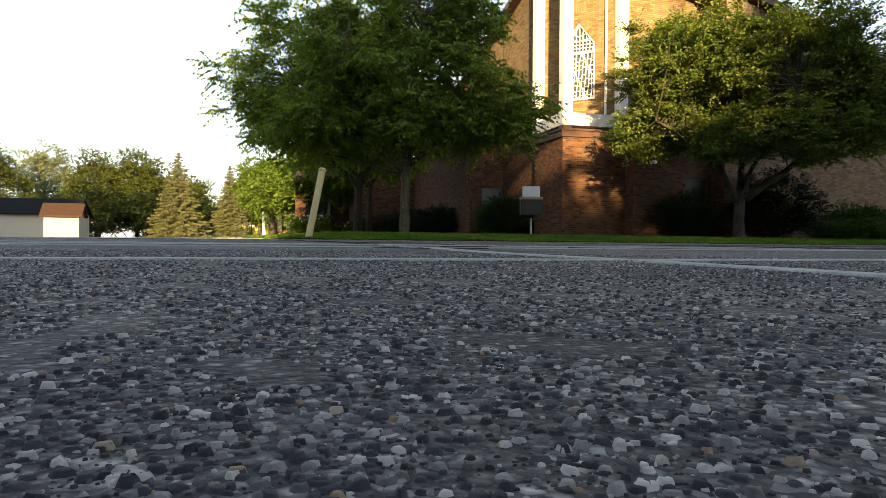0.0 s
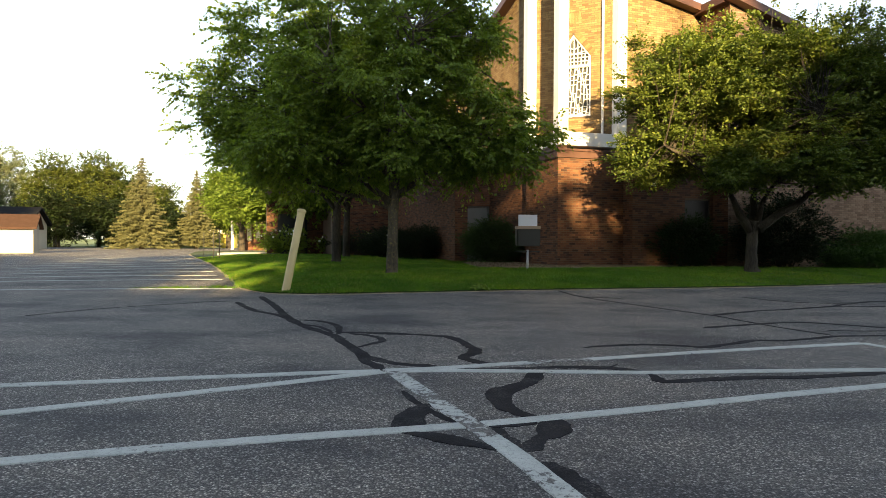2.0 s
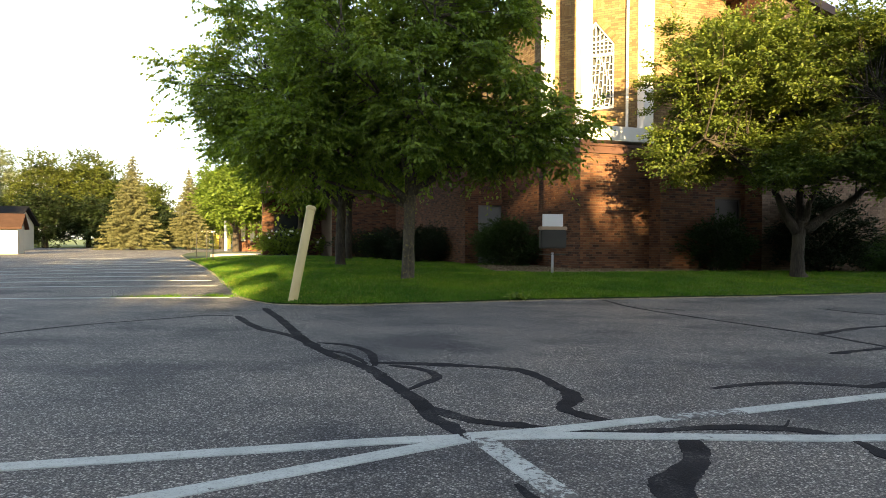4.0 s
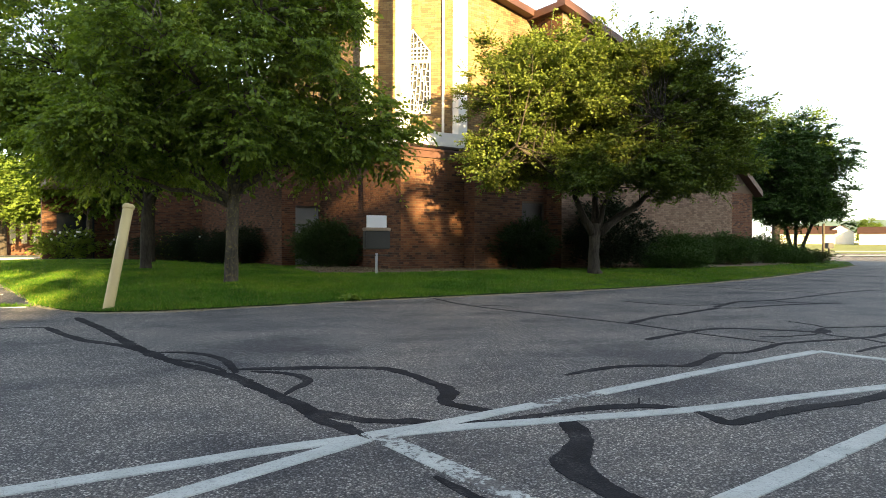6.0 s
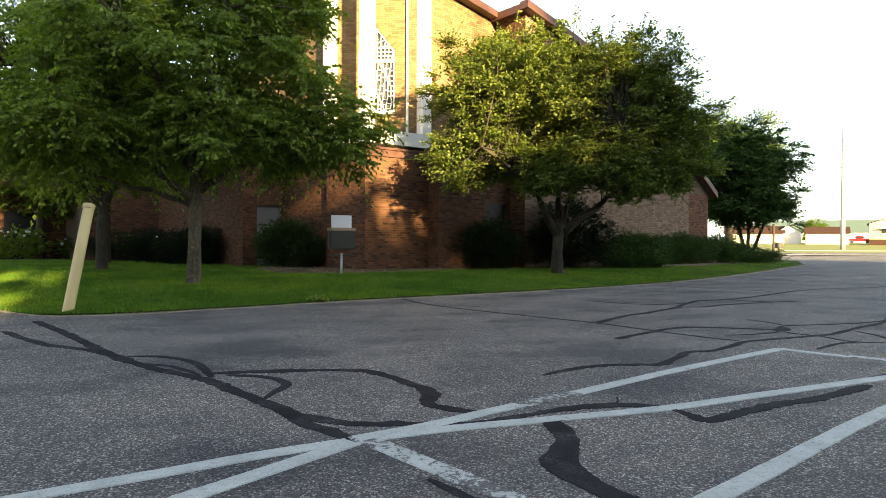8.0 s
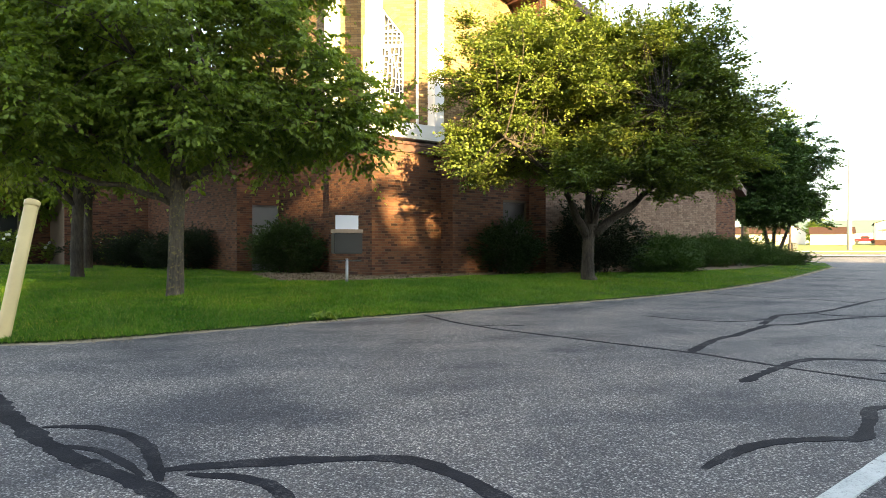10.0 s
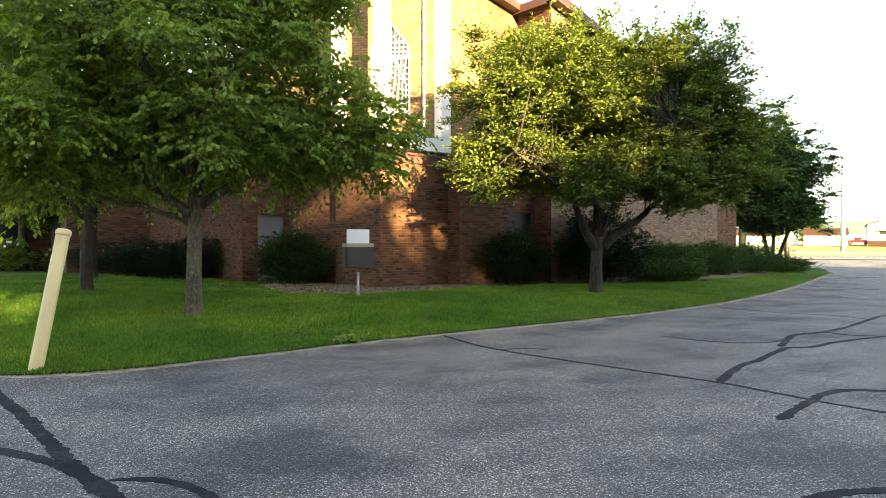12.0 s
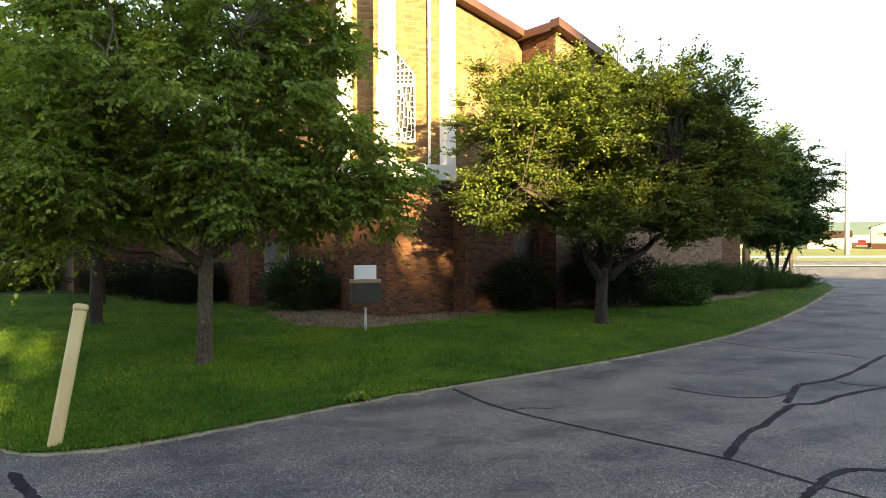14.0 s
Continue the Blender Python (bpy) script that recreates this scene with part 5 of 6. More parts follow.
leafy_tree((-1.13, 16.07), [([(0, 0, -0.1), (0.0, 0, 0.1), (0.01, 0, 0.7), (0.03, 0, 1.5), (0.05, 0.02, 2.3), (0.1, 0, 3.2), (0.05, 0.1, 4.4), (0.1, 0.1, 5.4)], [0.165, 0.128, 0.112, 0.11, 0.115, 0.085, 0.06, 0.03])],
           [((0.02, 0, 1.55), (-2.2, -0.5, 2.9), 0.085), ((0.03, 0, 1.7), (1.9, -0.6, 2.9), 0.08), ((0.05, 0, 1.9), (0.4, -1.9, 3.2), 0.075), ((0.05, 0, 2.0), (-0.5, 1.8, 3.6), 0.075),
            ((0.05, 0, 2.1), (-1.7, 0.3, 4.6), 0.085), ((0.05, 0, 2.2), (1.8, 0.3, 4.6), 0.085), ((0.1, 0, 3.2), (0.6, -1.3, 5.2), 0.06), ((0.1, 0, 3.2), (-0.6, 0.9, 5.5), 0.06), ((0.0, 0, 1.5), (-2.8, 0.6, 2.2), 0.06), ((0.05, 0, 2.4), (-1.2, -1.4, 4.4), 0.06), ((0.05, 0, 2.4), (1.2, 1.2, 5.0), 0.06)],
           [((-0.1, 0, 4.45), (2.75, 2.7, 2.35), 210, 0.0), ((1.9, -0.3, 2.95), (1.5, 1.6, 0.95), 60, 0.0), ((-1.9, -0.3, 2.8), (1.6, 1.6, 0.95), 64, 0.0), ((0.2, 1.2, 2.7), (1.8, 1.2, 0.6), 44, 0.0), ((1.5, -0.4, 5.0), (1.0, 1.1, 1.2), 24, 0.05), ((0.3, -0.9, 2.7), (1.5, 1.2, 0.55), 34, 0.0)], LEAF_A, BARK,
           "broad young maple with dense green leaves on the lawn", "maple tree", 0.085, 11, core=8, fill=0.4, spray_of=(16, 17, 0.58, 0.08, 0.5), long=1.0, flat=0.1)
leafy_tree((-3.6, 22.3), [([(0, 0, -0.1), (0, 0, 0.15), (0, 0, 1), (0.05, 0, 2.2), (0.1, 0, 3.6), (0.1, 0, 5.0)], [0.19, 0.145, 0.13, 0.115, 0.07, 0.02])],
           [((0, 0, 1.7), (-1.8, -0.4, 3.2), 0.08), ((0, 0, 1.8), (1.7, -0.5, 3.2), 0.08), ((0, 0, 2), (-1.7, -0.3, 5.0), 0.06), ((0, 0, 2.2), (1.4, 0, 5.0), 0.055), ((0, 0, 2.1), (0, -1.8, 4), 0.07)],
           [((-1.0, 0, 5.4), (4.0, 3.4, 3.2), 270, -0.02), ((-1.9, -0.4, 4.2), (2.5, 2.2, 1.1), 70, 0.0), ((0.8, -0.6, 3.1), (2.2, 2.0, 1.1), 60, 0.0)], LEAF_A, BARK_DARK, "tall maple with dense green leaves behind another", "maple tree", 0.1, 12, core=10, fill=0.4, spray_of=(14, 15, 0.68, 0.05, 0.5), long=1.0, flat=0.1)
leafy_tree((7.78, 18.85), [([(0.05, 0, -0.1), (0, 0, 0.12), (-0.02, 0, 0.5), (0, 0, 0.95), (0.05, 0, 1.35)], [0.23, 0.165, 0.138, 0.135, 0.155])],
           [((-0.05, 0, 1.1), (-0.75, -0.2, 2.5), 0.12), ((0.02, 0.05, 1.2), (0.15, 0.3, 2.9), 0.12), ((0.1, -0.05, 1.15), (1.7, -0.4, 2.45), 0.12), ((0.1, -0.05, 1.25), (0.75, -0.3, 2.7), 0.09),
            ((-0.7, -0.2, 2.3), (-2.4, -0.6, 3.2), 0.08), ((0.1, 0.3, 2.6), (-0.6, 0.2, 5.2), 0.09), ((0.5, 0, 2.4), (1.2, 0.2, 5.4), 0.09), ((1.6, -0.4, 2.4), (3.2, -0.3, 3.3), 0.08), ((0.7, 0, 2.6), (0.8, -1.8, 3.8), 0.07), ((1.2, 0, 2.6), (2.9, 0.3, 5.2), 0.07), ((-0.3, 0, 2.6), (-1.3, 1.2, 4.4), 0.07), ((-0.5, 0, 2.4), (-2.6, 0.5, 4.6), 0.07)],
           [((2.8, -0.9, 3.7), (1.35, 1.6, 1.25), 70, -0.05), ((-1.6, 0.5, 4.75), (1.75, 2.0, 1.95), 190, -0.05), ((0.25, -0.1, 4.75), (2.1, 2.4, 1.95), 230, -0.05), ((1.95, -0.6, 4.3), (1.7, 2.0, 1.95), 190, -0.1), ((-2.3, 0.6, 3.1), (1.35, 1.3, 0.95), 75, 0.05), ((2.1, -0.9, 2.85), (1.8, 1.6, 0.8), 105, -0.05), ((0.2, -1.2, 2.85), (1.6, 1.2, 0.8), 80, 0.0), ((-0.8, -1.3, 2.4), (0.8, 0.8, 0.5), 36, 0.0), ((1.6, -1.4, 2.35), (1.3, 0.9, 0.5), 50, 0.0), ((0.0, 0.6, 3.0), (1.9, 1.4, 0.8), 80, 0.0)], LEAF_C, BARK_DARK,
           "spreading crabapple with a forked leaning trunk on the lawn", "crabapple tree", 0.078, 13, fill=0.45, core=30, spray_of=(13, 12, 0.42, 0.25, 0.1), flat=0.2,
           shoots=[((1.9, -0.6, 5.6), (2.2, -0.7, 6.9), 60), ((1.3, -0.4, 5.8), (1.4, -0.4, 6.9), 60), ((0.4, -0.1, 6.1), (0.5, -0.1, 7.1), 50), ((2.6, -0.9, 4.9), (3.7, -1.2, 5.8), 60), ((2.6, -0.9, 5.2), (3.2, -1.0, 6.3), 50), ((-1.1, 0.4, 6.2), (-1.0, 0.4, 7.0), 50), ((-2.9, 0.7, 3.2), (-3.5, 1.0, 2.6), 50), ((3.0, -0.8, 3.0), (3.8, -1.0, 2.7), 50), ((1.0, -0.9, 2.6), (1.5, -1.1, 1.9), 40)])
leafy_tree((24.1, 29.9), [([(0, 0, -0.1), (0, 0, 0.5), (-0.5, 0, 2.0), (-0.9, 0, 3.5)], [0.12, 0.10, 0.08, 0.06]), ([(0.1, 0, -0.1), (0.15, 0, 0.6), (0.25, 0, 2.2), (0.4, 0, 3.8)], [0.11, 0.09, 0.07, 0.05]), ([(0.2, 0.1, -0.1), (0.5, 0, 0.6), (1.2, 0, 2.0), (1.9, 0, 3.4)], [0.11, 0.09, 0.07, 0.05])],
           [((-1, 0, 3.2), (-2.2, 0, 5), 0.08), ((0.3, 0, 3.5), (0.2, 0, 6), 0.08), ((1.6, 0, 3.0), (2.6, 0, 4.8), 0.07)],
           [((-0.3, 0.1, 4.55), (3.6, 3.0, 2.5), 310, -0.15), ((-0.3, -0.4, 2.7), (3.6, 2.4, 1.1), 150, -0.15), ((-2.8, 0.9, 4.0), (1.7, 2.0, 1.7), 90, -0.1)], LEAF_R, BARK_DARK, "round dense tree on several slender trunks beside shrubs", "tree", 0.12, 14, core=25, fill=0.4, spray_of=(12, 11, 0.55, 0.05, 0.2), flat=0.4)


def bush(base, radii, count, leaf, label, category="bush", seed=1, leaf_size=0.05, per=10, twig=0.15, group="", heads=22, width=0.26):
    npr = np.random.RandomState(seed)
    b = new("bush")
    b.location = (*base, turf_z(*base) + 0.04)
    tagged(b, label, category, group)
    n = 9
    bm = bmesh.new()
    for i in range(n):
        a = 2 * math.pi * i / n
        tube([(0.1 * math.cos(a) * radii[0], 0.1 * math.sin(a) * radii[1], -0.05), (0.5 * math.cos(a) * radii[0], 0.5 * math.sin(a) * radii[1], radii[2] * 1.1)], [0.02, 0.008], 5, bm)
    part("stemwork", bm, BARK_DARK, b)
    cl = lumps(npr, count, (0, 0, radii[2] * 0.95), radii, 0.5, seed, -0.4)
    cl = cl[cl[:, 2] > 0.05]
    pos, way = twigs(npr, spray(npr, cl, heads, width * 0.5, 0.8), (0, 0, radii[2] * 0.3), per, twig, 0.05)
    way[:, 2] += 0.35
    keep = pos[:, 2] > 0.0
    ob = leaf_mesh("foliage", pos[keep], leaf_size, leaf, b, npr, 0.2, 1.1, along=way[keep])
    ob["kind"] = "stuff"
    return b


bush((1.35, 24.6), (1.15, 0.85, 0.75), 190, LEAF_VIB, "rounded dark green shrub beside the grey door", "shrub", 21)
bush((7.2, 22.3), (1.1, 0.7, 0.75), 120, LEAF_BUSH, "loose dark shrub beside the dark door", "shrub", 22)
bush((10.2, 22.2), (1.6, 0.9, 1.08), 230, LEAF_HEDGE, "big dark green shrub behind the crabapple", "shrub", 23)
bush((13.6, 23.9), (1.7, 0.9, 0.6), 170, LEAF_SHRUB, "low spreading green shrub", "shrub", 24)
bush((16.2, 25.2), (2.0, 0.95, 0.62), 190, LEAF_SHRUB, "low spreading green shrub", "shrub", 25)
bush((19.4, 26.6), (2.1, 1.0, 0.62), 190, LEAF_SHRUB, "low spreading green shrub", "shrub", 26)
bush((12.6, 22.4), (1.25, 0.6, 0.3), 120, LEAF_SHRUB, "low juniper mat on the lawn's rim", "juniper", 27)
bush((22.8, 28.2), (1.9, 0.9, 0.3), 130, LEAF_SHRUB, "low juniper mat at the lawn's tip", "juniper", 28)
bush((-1.5, 28.6), (1.5, 0.8, 0.62), 130, LEAF_HEDGE, "dark clipped hedge along the side wall", "hedge", 29)
bush((-2.9, 30.4), (1.4, 0.8, 0.62), 120, LEAF_HEDGE, "dark clipped hedge along the side wall", "hedge", 30)
bush((-4.6, 33.0), (1.4, 0.9, 0.6), 90, LEAF_HEDGE, "dark clipped hedge along the side wall", "hedge", 31)


def hydrangea(base, radii, seed, flowers):
    b = bush(base, radii, 90, LEAF_A, "leafy shrub with round white flower heads", "hydrangea", seed, 0.12, 6, 0.2, heads=8)
    npr = np.random.RandomState(seed)
    for k in range(flowers):
        a, e = npr.random() * 6.28, 0.35 + npr.random() * 0.9
        c = Vector((radii[0] * math.cos(a) * math.cos(e) * 1.05, radii[1] * math.sin(a) * math.cos(e) * 1.05, radii[2] * (0.95 + 1.0 * math.sin(e))))
        bm = bmesh.new()
        bmesh.ops.create_icosphere(bm, subdivisions=2, radius=0.045 + 0.03 * npr.random())
        for v in bm.verts:
            v.co = v.co * (1 + 0.25 * noise.noise(v.co * 30)) + c
        part("flower_head", bm, FLOWER, b, "white flower head")
    return b


hydrangea((-9.3, 36.9), (1.3, 1.0, 0.65), 33, 16)
hydrangea((-6.8, 38.5), (1.2, 1.0, 0.55), 34, 10)
hydrangea((-4.2, 35.4), (1.3, 0.9, 0.6), 35, 14)
leafy_tree((-8.5, 37.6), [([(0, 0, -0.1), (0, 0, 1.0), (0.05, 0, 2.4)], [0.17, 0.14, 0.11])], [((0, 0, 2), (-1.3, 0, 3.6), 0.07), ((0, 0, 2), (1.2, 0, 3.6), 0.07)], [((0, 0, 4.0), (2.6, 2.4, 1.8), 90, 0.0)], LEAF_Y, BARK, "small tree with yellow-green leaves in low sun", "tree", 0.15, 36)
leafy_tree((-4.4, 28.4), [([(0, 0, -0.1), (0, 0, 1.0), (0.05, 0, 2.4)], [0.16, 0.13, 0.10])], [((0, 0, 2), (-1.3, 0, 3.6), 0.07), ((0, 0, 2), (1.2, 0, 3.6), 0.07)], [((0, 0, 4.3), (2.2, 2.2, 1.9), 70, 0.0)], LEAF_A, BARK_DARK, "slender tree in deep shade by the church", "tree", 0.14, 37)
broadleaf_weed(0.73, 13.42, 71)
broadleaf_weed(0.86, 13.46, 72)

# ---- leaning post and sign box ----
RUST = plain("rusty_steel", (0.055, 0.035, 0.028), 0.9, 0, 0.3, 8, 90, 0.5)

def leaning_post():
    p = new("bollard")
    base = Vector((-2.48, 12.42, ground_z(-2.5, 12.4)))
    top = Vector((-2.28, 12.72, 1.49))
    p.location = base
    tagged(p, "leaning cream-yellow steel guard post at the lawn's corner", "bollard")
    d = top - base
    r = 0.066
    path = [d * t for t in (-0.06, 0.0, 0.5, 0.97)]
    part("pipe", tube(path, [r] * 4, 24), YELLOW, p, smooth=True)
    part("cap", tube([d * 0.955, d * 0.96, d * 0.99, d], [r + 0.004, r + 0.008, r + 0.008, r - 0.01], 24), YELLOW, p, smooth=True)
    part("rust_patch", tube([d * 0.995, d * 1.004, d * 1.008], [r - 0.012, r - 0.014, r - 0.03], 16), RUST, p, "rusty top of the cap")
    return p


leaning_post()


def sign_box():
    s = new("sign_box")
    s.matrix_world = Matrix.Translation((2.1, 19.15, turf_z(2.1, 19.15) - 0.07)) @ Matrix.Rotation(radians(6), 4, "Z")
    tagged(s, "dark plastic box with a white panel on a steel post", "sign")
    part("post", tube([(0, 0, -0.1), (0, 0, 0.62)], [0.03, 0.03], 12), STEEL, s, smooth=True)
    part("bracket", box((-0.32, -0.02, 0.56), (0.32, 0.02, 0.585), 0.004), DARK_PLASTIC, s)
    part("box", box((-0.31, -0.13, 0.72), (0.31, 0.13, 1.16), 0.02), DARK_PLASTIC, s, "dark weathered plastic box")
    part("lid", box((-0.32, -0.14, 1.16), (0.32, 0.14, 1.24), 0.012), TAN_PLASTIC, s, "tan lid")
    part("panel", box((-0.25, -0.02, 1.24), (0.25, 0.02, 1.54), 0.006), WHITE_SHEET, s, "blank white panel")
    return s


sign_box()

# ---- far things ----
def spruce(base, height, width, seed, label):
    npr = np.random.RandomState(seed)
    t = new("tree")
    t.location = (*base, 0)
    tagged(t, label, "spruce tree", "spruces behind the lot")
    part("trunk", tube([(0, 0, -0.1), (0, 0, height * 0.5), (0, 0, height * 0.97)], [0.25, 0.14, 0.02], 8), BARK_DARK, t)
    pos, way = [], []
    layers = int(height * 3.4)
    for k in range(layers):
        f = k / layers
        z = 0.7 + f * (height - 0.75)
        r = width / 2 * (1 - f) ** 0.9 + 0.04
        n = max(4, int(17 * (1 - f) + 4))
        for i in range(n):
            a = 2 * math.pi * (i + npr.random()) / n
            rr = r * (0.62 + 0.55 * npr.random())
            m = int(46 * rr) + 10
            u = npr.random(m) ** 0.65
            v = npr.normal(size=m) * 0.16 * rr * (1.15 - u)
            drop = -0.32 * rr * u ** 1.4 + 0.14 * rr * u ** 4
            p = np.stack([np.cos(a) * rr * u - np.sin(a) * v, np.sin(a) * rr * u + np.cos(a) * v, z + drop], 1) + npr.normal(size=(m, 3)) * 0.05
            pos.append(p)
            way.append(np.array([math.cos(a), math.sin(a), -0.25]) + npr.normal(size=(m, 3)) * 0.5)
    ob = leaf_mesh("crown", np.concatenate(pos), 0.2, NEEDLE, t, npr, 0.2, 1.7, along=np.concatenate(way))
    ob["kind"] = "stuff"
    return t


spruce((-31.3, 65.6), 9.1, 6.2, 31, "pale sunlit spruce by the far edge of the lot")
spruce((-27.7, 70), 8.3, 4.6, 32, "thin pale spruce by the far edge of the lot")


def far_tree(base, height, width, leaf, seed, label="broad leafy tree behind the lot", low=0.03, boughs=None, leaf_size=0.22, fine=True):
    h = height
    return leafy_tree(base, [([(0, 0, -0.1), (0, 0, h * 0.3), (0.1, 0, h * 0.6)], [0.3, 0.22, 0.12])], [((0, 0, h * 0.25), (width * 0.25, 0, h * 0.6), 0.12), ((0, 0, h * 0.25), (-width * 0.25, 0, h * 0.6), 0.12)],
                      [((0, 0, h * (0.5 + low / 2)), (width / 2, width / 2, h * (0.5 - low / 2)), boughs or int(110 + 2.0 * width * h), -0.15)], leaf, BARK_DARK, label, "tree", leaf_size, seed, core=10, twig=0.7, per=14, flat=0.4, group="far trees", width=1.6, per_bough=12, fill=0.45, spray_of=(10, 9, 1.1, 0.15, 0.15) if fine else None)


far_tree((-60.5, 76), 12.6, 9, LEAF_F, 44)
far_tree((-63, 90), 14.0, 10, LEAF_P, 41, "tall pale silvery poplar behind the garage")
far_tree((-51.5, 84), 12.0, 9, LEAF_F, 42)
far_tree((-46.5, 85), 12.4, 8.5, LEAF_F, 43)
far_tree((-40.5, 88), 9.0, 9, LEAF_F, 46)
# three low trees whose leaf colour holds the shade below the taller crowns
far_tree((-47.5, 78), 6.5, 9, LEAF_SHADED, 53, "low leafy tree behind the garage, its leaves coloured dark as in shade")
far_tree((-41.5, 80), 6.0, 9, LEAF_SHADED, 54, "low leafy tree behind the garage, its leaves coloured dark as in shade")
far_tree((-36, 84), 5.0, 8, LEAF_SHADED, 55, "low leafy tree behind the spruces, its leaves coloured dark as in shade")
far_tree((-50, 97), 11.5, 12, LEAF_F, 45)
far_tree((-34, 98), 9.5, 10, LEAF_F, 50)
far_tree((-26.5, 76), 10.6, 8.5, LEAF_Y, 47, "bright yellow-green leafy tree behind the lot")
far_tree((-15.0, 53), 6.6, 7, LEAF_Y, 48, "bright yellow-green leafy tree behind the lot", 0.25)
far_tree((-19.5, 60), 7.8, 6.5, LEAF_Y, 49, "bright yellow-green leafy tree behind the lot", 0.3)
far_tree((33.8, 42), 10.1, 7.5, LEAF_Y, 51, "yellow-green tree behind the round one", 0.42, 330, 0.16)
far_tree((159, 150), 8.5, 7, LEAF_Y, 52, "small yellow-green tree among houses")


def shed(name, base, turn, w, d, h, rise, siding, roofing, label, over=0.25):
    s = new(name)
    s.matrix_world = Matrix.Translation((*base, ground_z(*base) - 0.02)) @ Matrix.Rotation(radians(turn), 4, "Z")
    tagged(s, label, "building")
    bm = bmesh.new()
    prof = [(0, 0), (d, 0), (d, h), (d / 2, h + rise), (0, h)]
    a = [bm.verts.new((-w / 2, y, z)) for y, z in prof]
    b = [bm.verts.new((w / 2, y, z)) for y, z in prof]
    bm.faces.new(a)
    bm.faces.new(b[::-1])
    for i in range(5):
        bm.faces.new((a[i], b[i], b[(i + 1) % 5], a[(i + 1) % 5]))
    part("wall", bm, siding, s)
    for sg in (0, 1):
        bm = bmesh.new()
        y0, y1 = (-over, d / 2) if sg == 0 else (d + over, d / 2)
        z0 = h - over * rise / (d / 2)
        q = [(-w / 2 - over, y0, z0), (w / 2 + over, y0, z0), (w / 2 + over, y1, h + rise), (-w / 2 - over, y1, h + rise)]
        lo = [bm.verts.new(Vector(p) + Vector((0, 0, 0.01))) for p in q]
        hi = [bm.verts.new(Vector(p) + Vector((0, 0, 0.13))) for p in q]
        bm.faces.new(lo[::-1])
        bm.faces.new(hi)
        for i in range(4):
            bm.faces.new((lo[i], lo[(i + 1) % 4], hi[(i + 1) % 4], hi[i]))
        part("roof", bm, roofing, s)
    return s


shed("shed", (-29.16, 44.16), 25, 2.15, 2.4, 1.75, 0.75, CREAM_SIDING, SHINGLE_RED, "small pale cream shed with a red-brown roof in the sun")
shed("garage", (-45.1, 53.2), 22, 18, 8, 2.3, 1.4, SIDING, SHINGLE_GREY, "long low pale garage with a grey shingle roof", 0.4)
shed("house", (-42.5, 96), 5, 17, 8, 2.5, 1.5, WHITE_SIDING, SHINGLE_GREY, "long low white house behind trees", 0.4)


def thin_post(x, y, h, r, material, label, plate=None):
    p = new("post")
    p.location = (x, y, ground_z(x, y))
    tagged(p, label, "post")
    part("shaft", tube([(0, 0, -0.1), (0, 0, h)], [r, r], 8), material, p)
    if plate:
        part("plate", box((-plate[0] / 2, -0.05, h - plate[1]), (plate[0] / 2, -0.03, h), 0.004), WHITE_SHEET, p, "blank white plate")
    return p


thin_post(-13.9, 37.5, 1.3, 0.02, DARK_PLASTIC, "thin dark steel post beside the lot")
thin_post(-10.7, 30.6, 1.25, 0.02, DARK_PLASTIC, "thin dark steel post beside the lot")
thin_post(-9.8, 28.9, 1.25, 0.02, DARK_PLASTIC, "thin dark steel post beside the lot")
thin_post(-31.7, 69.4, 2.1, 0.04, STEEL, "post with a blank white plate by the far lot", (0.5, 0.9))
thin_post(-22.5, 66, 5.0, 0.14, WHITE, "white flagless pole before the far wing")


def walk_slab():
    bm = prism([(-12.6, 36.0), (-9.6, 39.0), (-9.8, 41.6), (-13.0, 38.2)], 0.0, 0.27)
    return part("concrete_walk", bm, CONCRETE)


tagged(walk_slab(), "pale concrete walk leading to the church wing", "walk", kind="structure")
ubox = new("utility_box")
ubox.location = (-26.8, 77, 0)
tagged(ubox, "yellow utility box on the grass", "utility box")
part("body", box((-0.8, -0.5, 0), (0.8, 0.5, 1.5), 0.03), YELLOW_BOX, ubox)
part("lid", box((-0.85, -0.55, 1.5), (0.85, 0.55, 1.6), 0.02), YELLOW_BOX, ubox)


# ---- across the road ----
def band(name, near_d, far_d, z0, z1, material, label, left=14, right=190):
    o = Vector((-1.0, 4.9))
    vs = []
    for d, z, flip in ((near_d, z0, 0), (far_d, z1, 1)):
        row = [(*(o + AXIS * d + SIDE * s), z) for s in (left + (d - 60) * 0.1, left + 60, right)]
        vs += row
    return tagged(obj(name, vs, [(0, 1, 4, 3), (1, 2, 5, 4)], material), label, "ground", kind="structure")


VERGE = plain("sunlit_verge", (0.115, 0.145, 0.03), 0.95, 0, 0.2, 0.6, 8, 0.4)
band("verge", 63, 66, 0.02, 0.03, CONCRETE, "pale concrete apron at the lot's exit")
band("road", 66, 80, 0.005, 0.01, ASPHALT, "grey asphalt road across the lot's exit", 10)
band("verge", 80, 101, 0.03, 0.06, VERGE, "sunlit grass verge beside the road", 6)
band("pavement", 101, 113, 0.06, 0.08, CONCRETE, "pale concrete pavement beyond the verge", 4)
band("bank", 113, 150, 0.08, 1.25, VERGE, "sunlit grass bank before the houses", 0)
band("bank", 150, 420, 1.25, 3.0, VERGE, "sunlit grass before the far hall", -10, 320)


def raised(ob, z):
    ob.location.z = z
    return ob


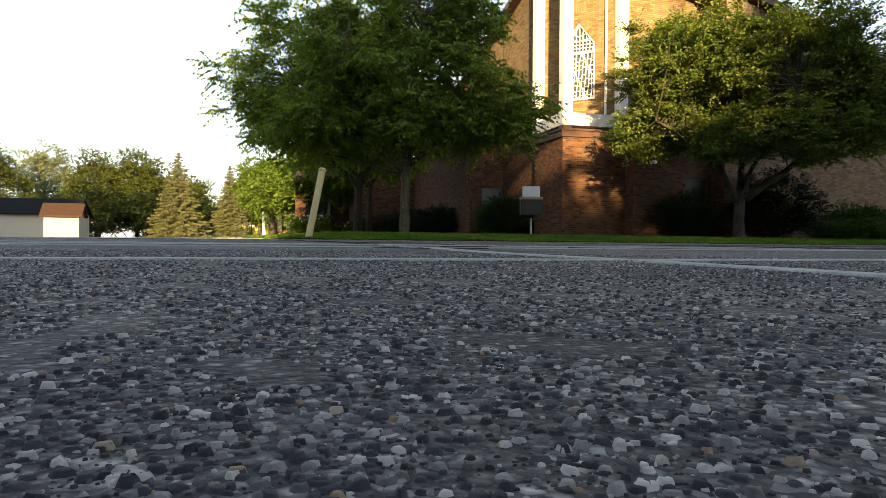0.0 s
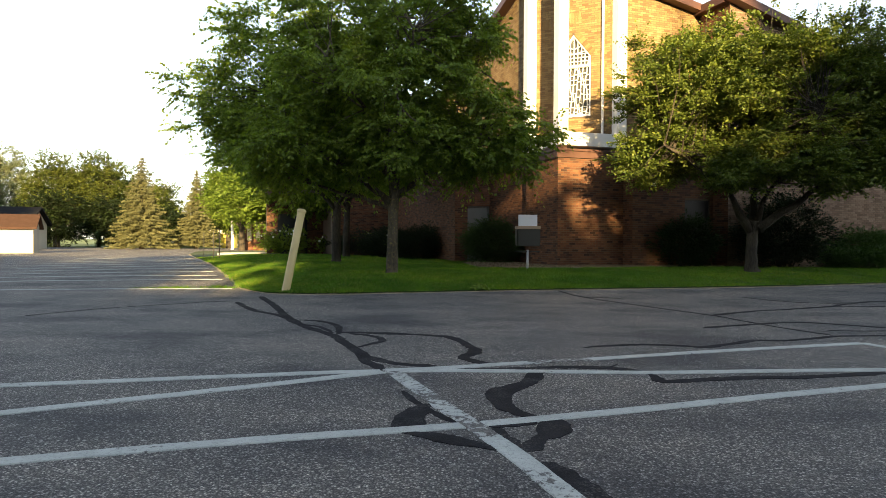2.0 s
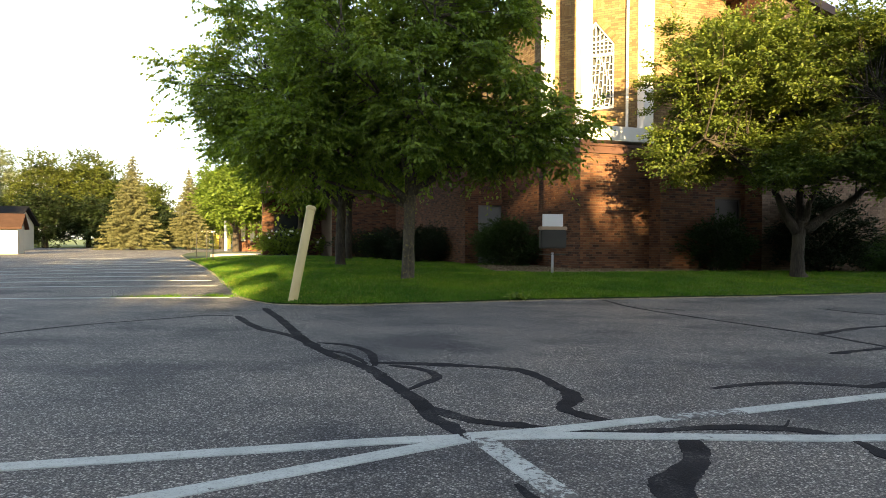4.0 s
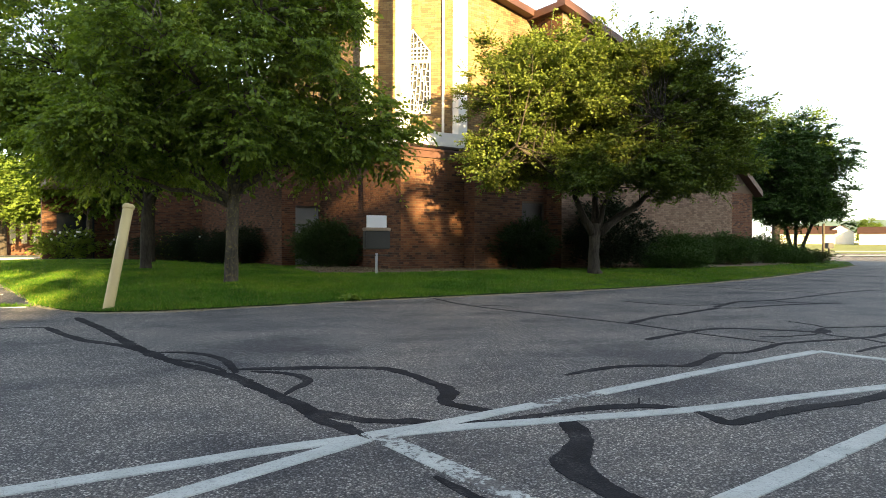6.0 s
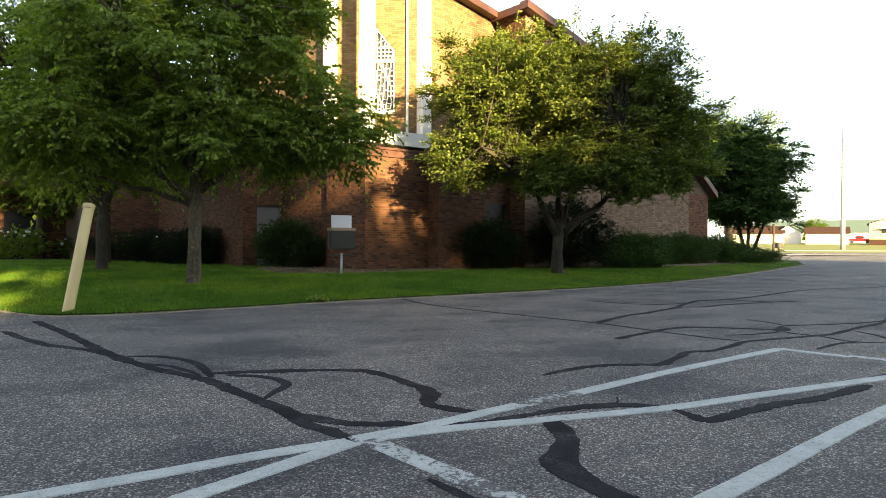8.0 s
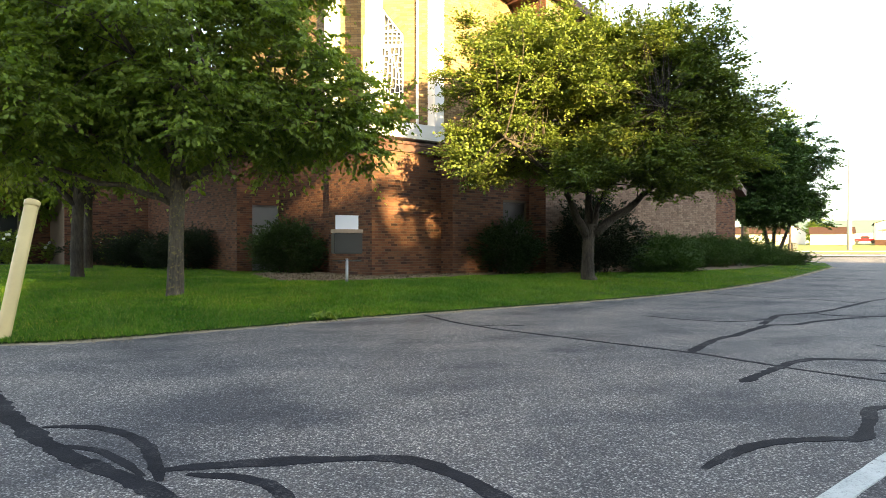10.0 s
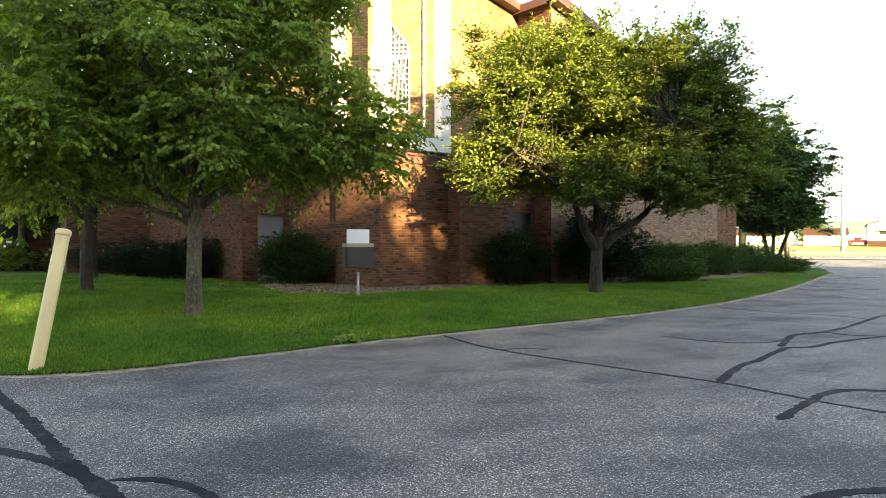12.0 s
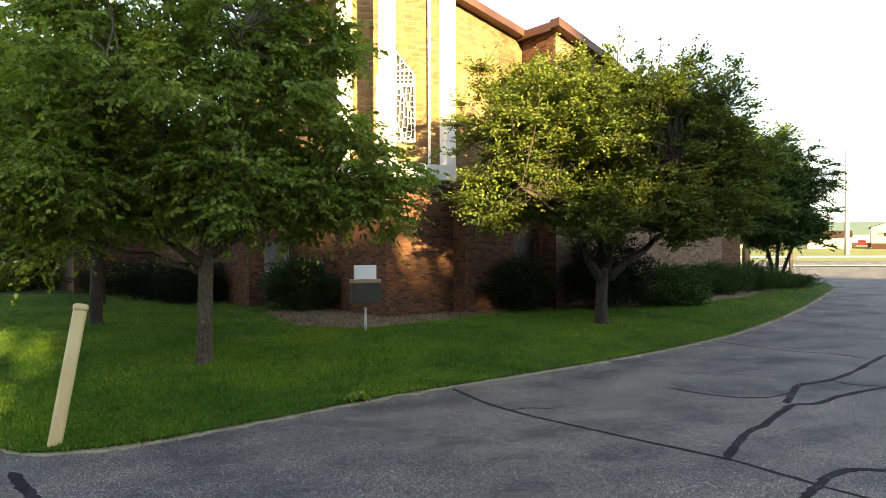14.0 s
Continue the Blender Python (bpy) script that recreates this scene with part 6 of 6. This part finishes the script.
raised(shed("house", (113.5, 124.3), -44, 12, 7, 2.5, 1.5, SIDING, SHINGLE_RED, "low cream house with a brown roof across the road", 0.4), 1.1)
raised(shed("house", (123.0, 120.5), 46, 5, 4.8, 2.7, 1.6, WHITE_SIDING, SHINGLE_RED, "white gabled house end across the road", 0.3), 1.1)
raised(shed("shed", (121.8, 112.5), -47, 8, 6, 2.4, 1.3, SIDING, SHINGLE_RED, "cream shed with a low brown roof across the road", 0.3), 1.1)
raised(shed("hall", (200, 172), -48, 60, 16, 3.6, 4.3, WHITE_SIDING, GREEN_METAL, "long pale hall with a green metal roof", 0.3), 1.6)
barn = raised(shed("barn", (144.3, 105.7), 39.8, 16, 12, 4.6, 1.9, TAN_METAL, SHINGLE_GREY, "tan ribbed metal barn with a brown base", 0.3), 1.0)
part("skirting", box((-8.06, 0.0, 0), (-8.0, 12.0, 1.2), 0.0), SHINGLE_RED, barn, "brown base board")
for k in range(20):
    part("rib", box((-8.05, 0.1 + 0.61 * k, 1.2), (-8.0, 0.2 + 0.61 * k, 4.5), 0.0), TAN_METAL, barn)
part("window", box((-8.1, 8.6, 2.6), (-8.0, 9.8, 3.4), 0.01), DARK_GLASS, barn, "dark window")
part("awning", box((-8.9, 8.4, 3.4), (-8.0, 10.0, 3.55), 0.02), WHITE, barn, "white awning over the window")


def pickup():
    t = new("pickup_truck")
    t.matrix_world = Matrix.Translation((130.4, 112, 1.35)) @ Matrix.Rotation(radians(-49), 4, "Z")
    tagged(t, "red pickup truck parked on the grass across the road", "pickup truck")
    part("body", box((-2.3, -0.85, 0.45), (2.3, 0.85, 1.05), 0.12), RED_PAINT, t)
    part("cab", box((-0.9, -0.75, 1.0), (0.9, 0.75, 1.65), 0.2), RED_PAINT, t)
    part("side_window", box((-0.65, -0.775, 1.12), (0.65, -0.74, 1.5), 0.01), DARK_GLASS, t)
    for x in (-1.45, 1.45):
        for y in (-0.8, 0.8):
            part("wheel", tube([(x, y - 0.11, 0.38), (x, y + 0.11, 0.38)], [0.38, 0.38], 18), BLACK, t)


pickup()
pole = new("utility_pole")
pole.location = (103, 92.5, 0.0)
tagged(pole, "tall pale steel utility pole across the road", "utility pole")
part("mast", tube([(0, 0, -0.2), (0, 0, 12), (0, 0, 25)], [0.42, 0.3, 0.13], 14), CONCRETE, pole, smooth=True)
for k, z in enumerate((14.5, 18.2, 21.8)):
    part("arm", tube([(-1.1, 0.9, z + 0.4), (0, 0, z), (1.1, -0.9, z + 0.4)], [0.05, 0.07, 0.05], 6), STEEL, pole)
    for s in (-1, 1):
        part("insulator", tube([(1.1 * s, -0.9 * s, z + 0.4), (1.1 * s, -0.9 * s, z + 0.9)], [0.09, 0.06], 8), WHITE, pole)
thin_post(39.8, 44.0, 2.6, 0.09, BARK_DARK, "brown wooden post beyond the shrubs")
box_post = new("mailbox")
box_post.location = (46.5, 50.2, ground_z(46.5, 50.2))
tagged(box_post, "dark green mailbox on a post by the exit", "mailbox")
part("stake", box((-0.06, -0.06, -0.1), (0.06, 0.06, 0.7), 0.005), BARK_DARK, box_post)
part("case", box((-0.3, -0.25, 0.7), (0.3, 0.25, 1.2), 0.05), DARK_PLASTIC, box_post)

# ---- unseen trees added behind the start to lay shade over the lot ----
# heights and gaps are set by where sun should reach church and lawn
for k, (x, h, w) in enumerate(((-54, 30, 13), (-45, 30, 13), (-36, 30, 12), (-28, 29, 9), (-18, 15.5, 12), (-11.5, 15.8, 10), (-5.6, 15.6, 7.5), (-1.3, 14.4, 4.0), (6.7, 23, 5.4), (8.7, 18, 3.0), (13.4, 14.6, 2.2), (19.6, 21.5, 9.8), (25.5, 24, 8), (31.5, 25, 12), (40, 22, 14))):
    far_tree((x, -30), h, w, LEAF_D, 61 + k, "tall unseen tree added to shade the lot", 0.0, int(60 + 1.5 * w * h), 0.42, False)
far_tree((2.4, -30), 19.5, 2.6, LEAF_D, 119, "tall unseen tree with a high crown, added to shade the maples", 0.66, 130, 0.42, False)
far_tree((21.9, -37), 28, 12.5, LEAF_D, 120, "tall unseen tree added to shade the lot", 0.0, 420, 0.42, False)
for k in range(19):
    x = -50 + 5.4 * k
    if abs(x - 2.8) > 4.0:
        far_tree((x, -35), 17.6 if 6 < x < 12 else 14.6 if 6 < x < 17 else 15 if x > 6 else 13.0, 9.5, LEAF_D, 81 + k, "lower unseen tree added to shade the lot", 0.0, 190, 0.42, False)
for k, x in enumerate((-2.0, 2.8, 7.4)):
    far_tree((x, -35), 12.3, 7.5, LEAF_D, 101 + k, "low unseen tree added to shade the lot", 0.0, 140, 0.42, False)
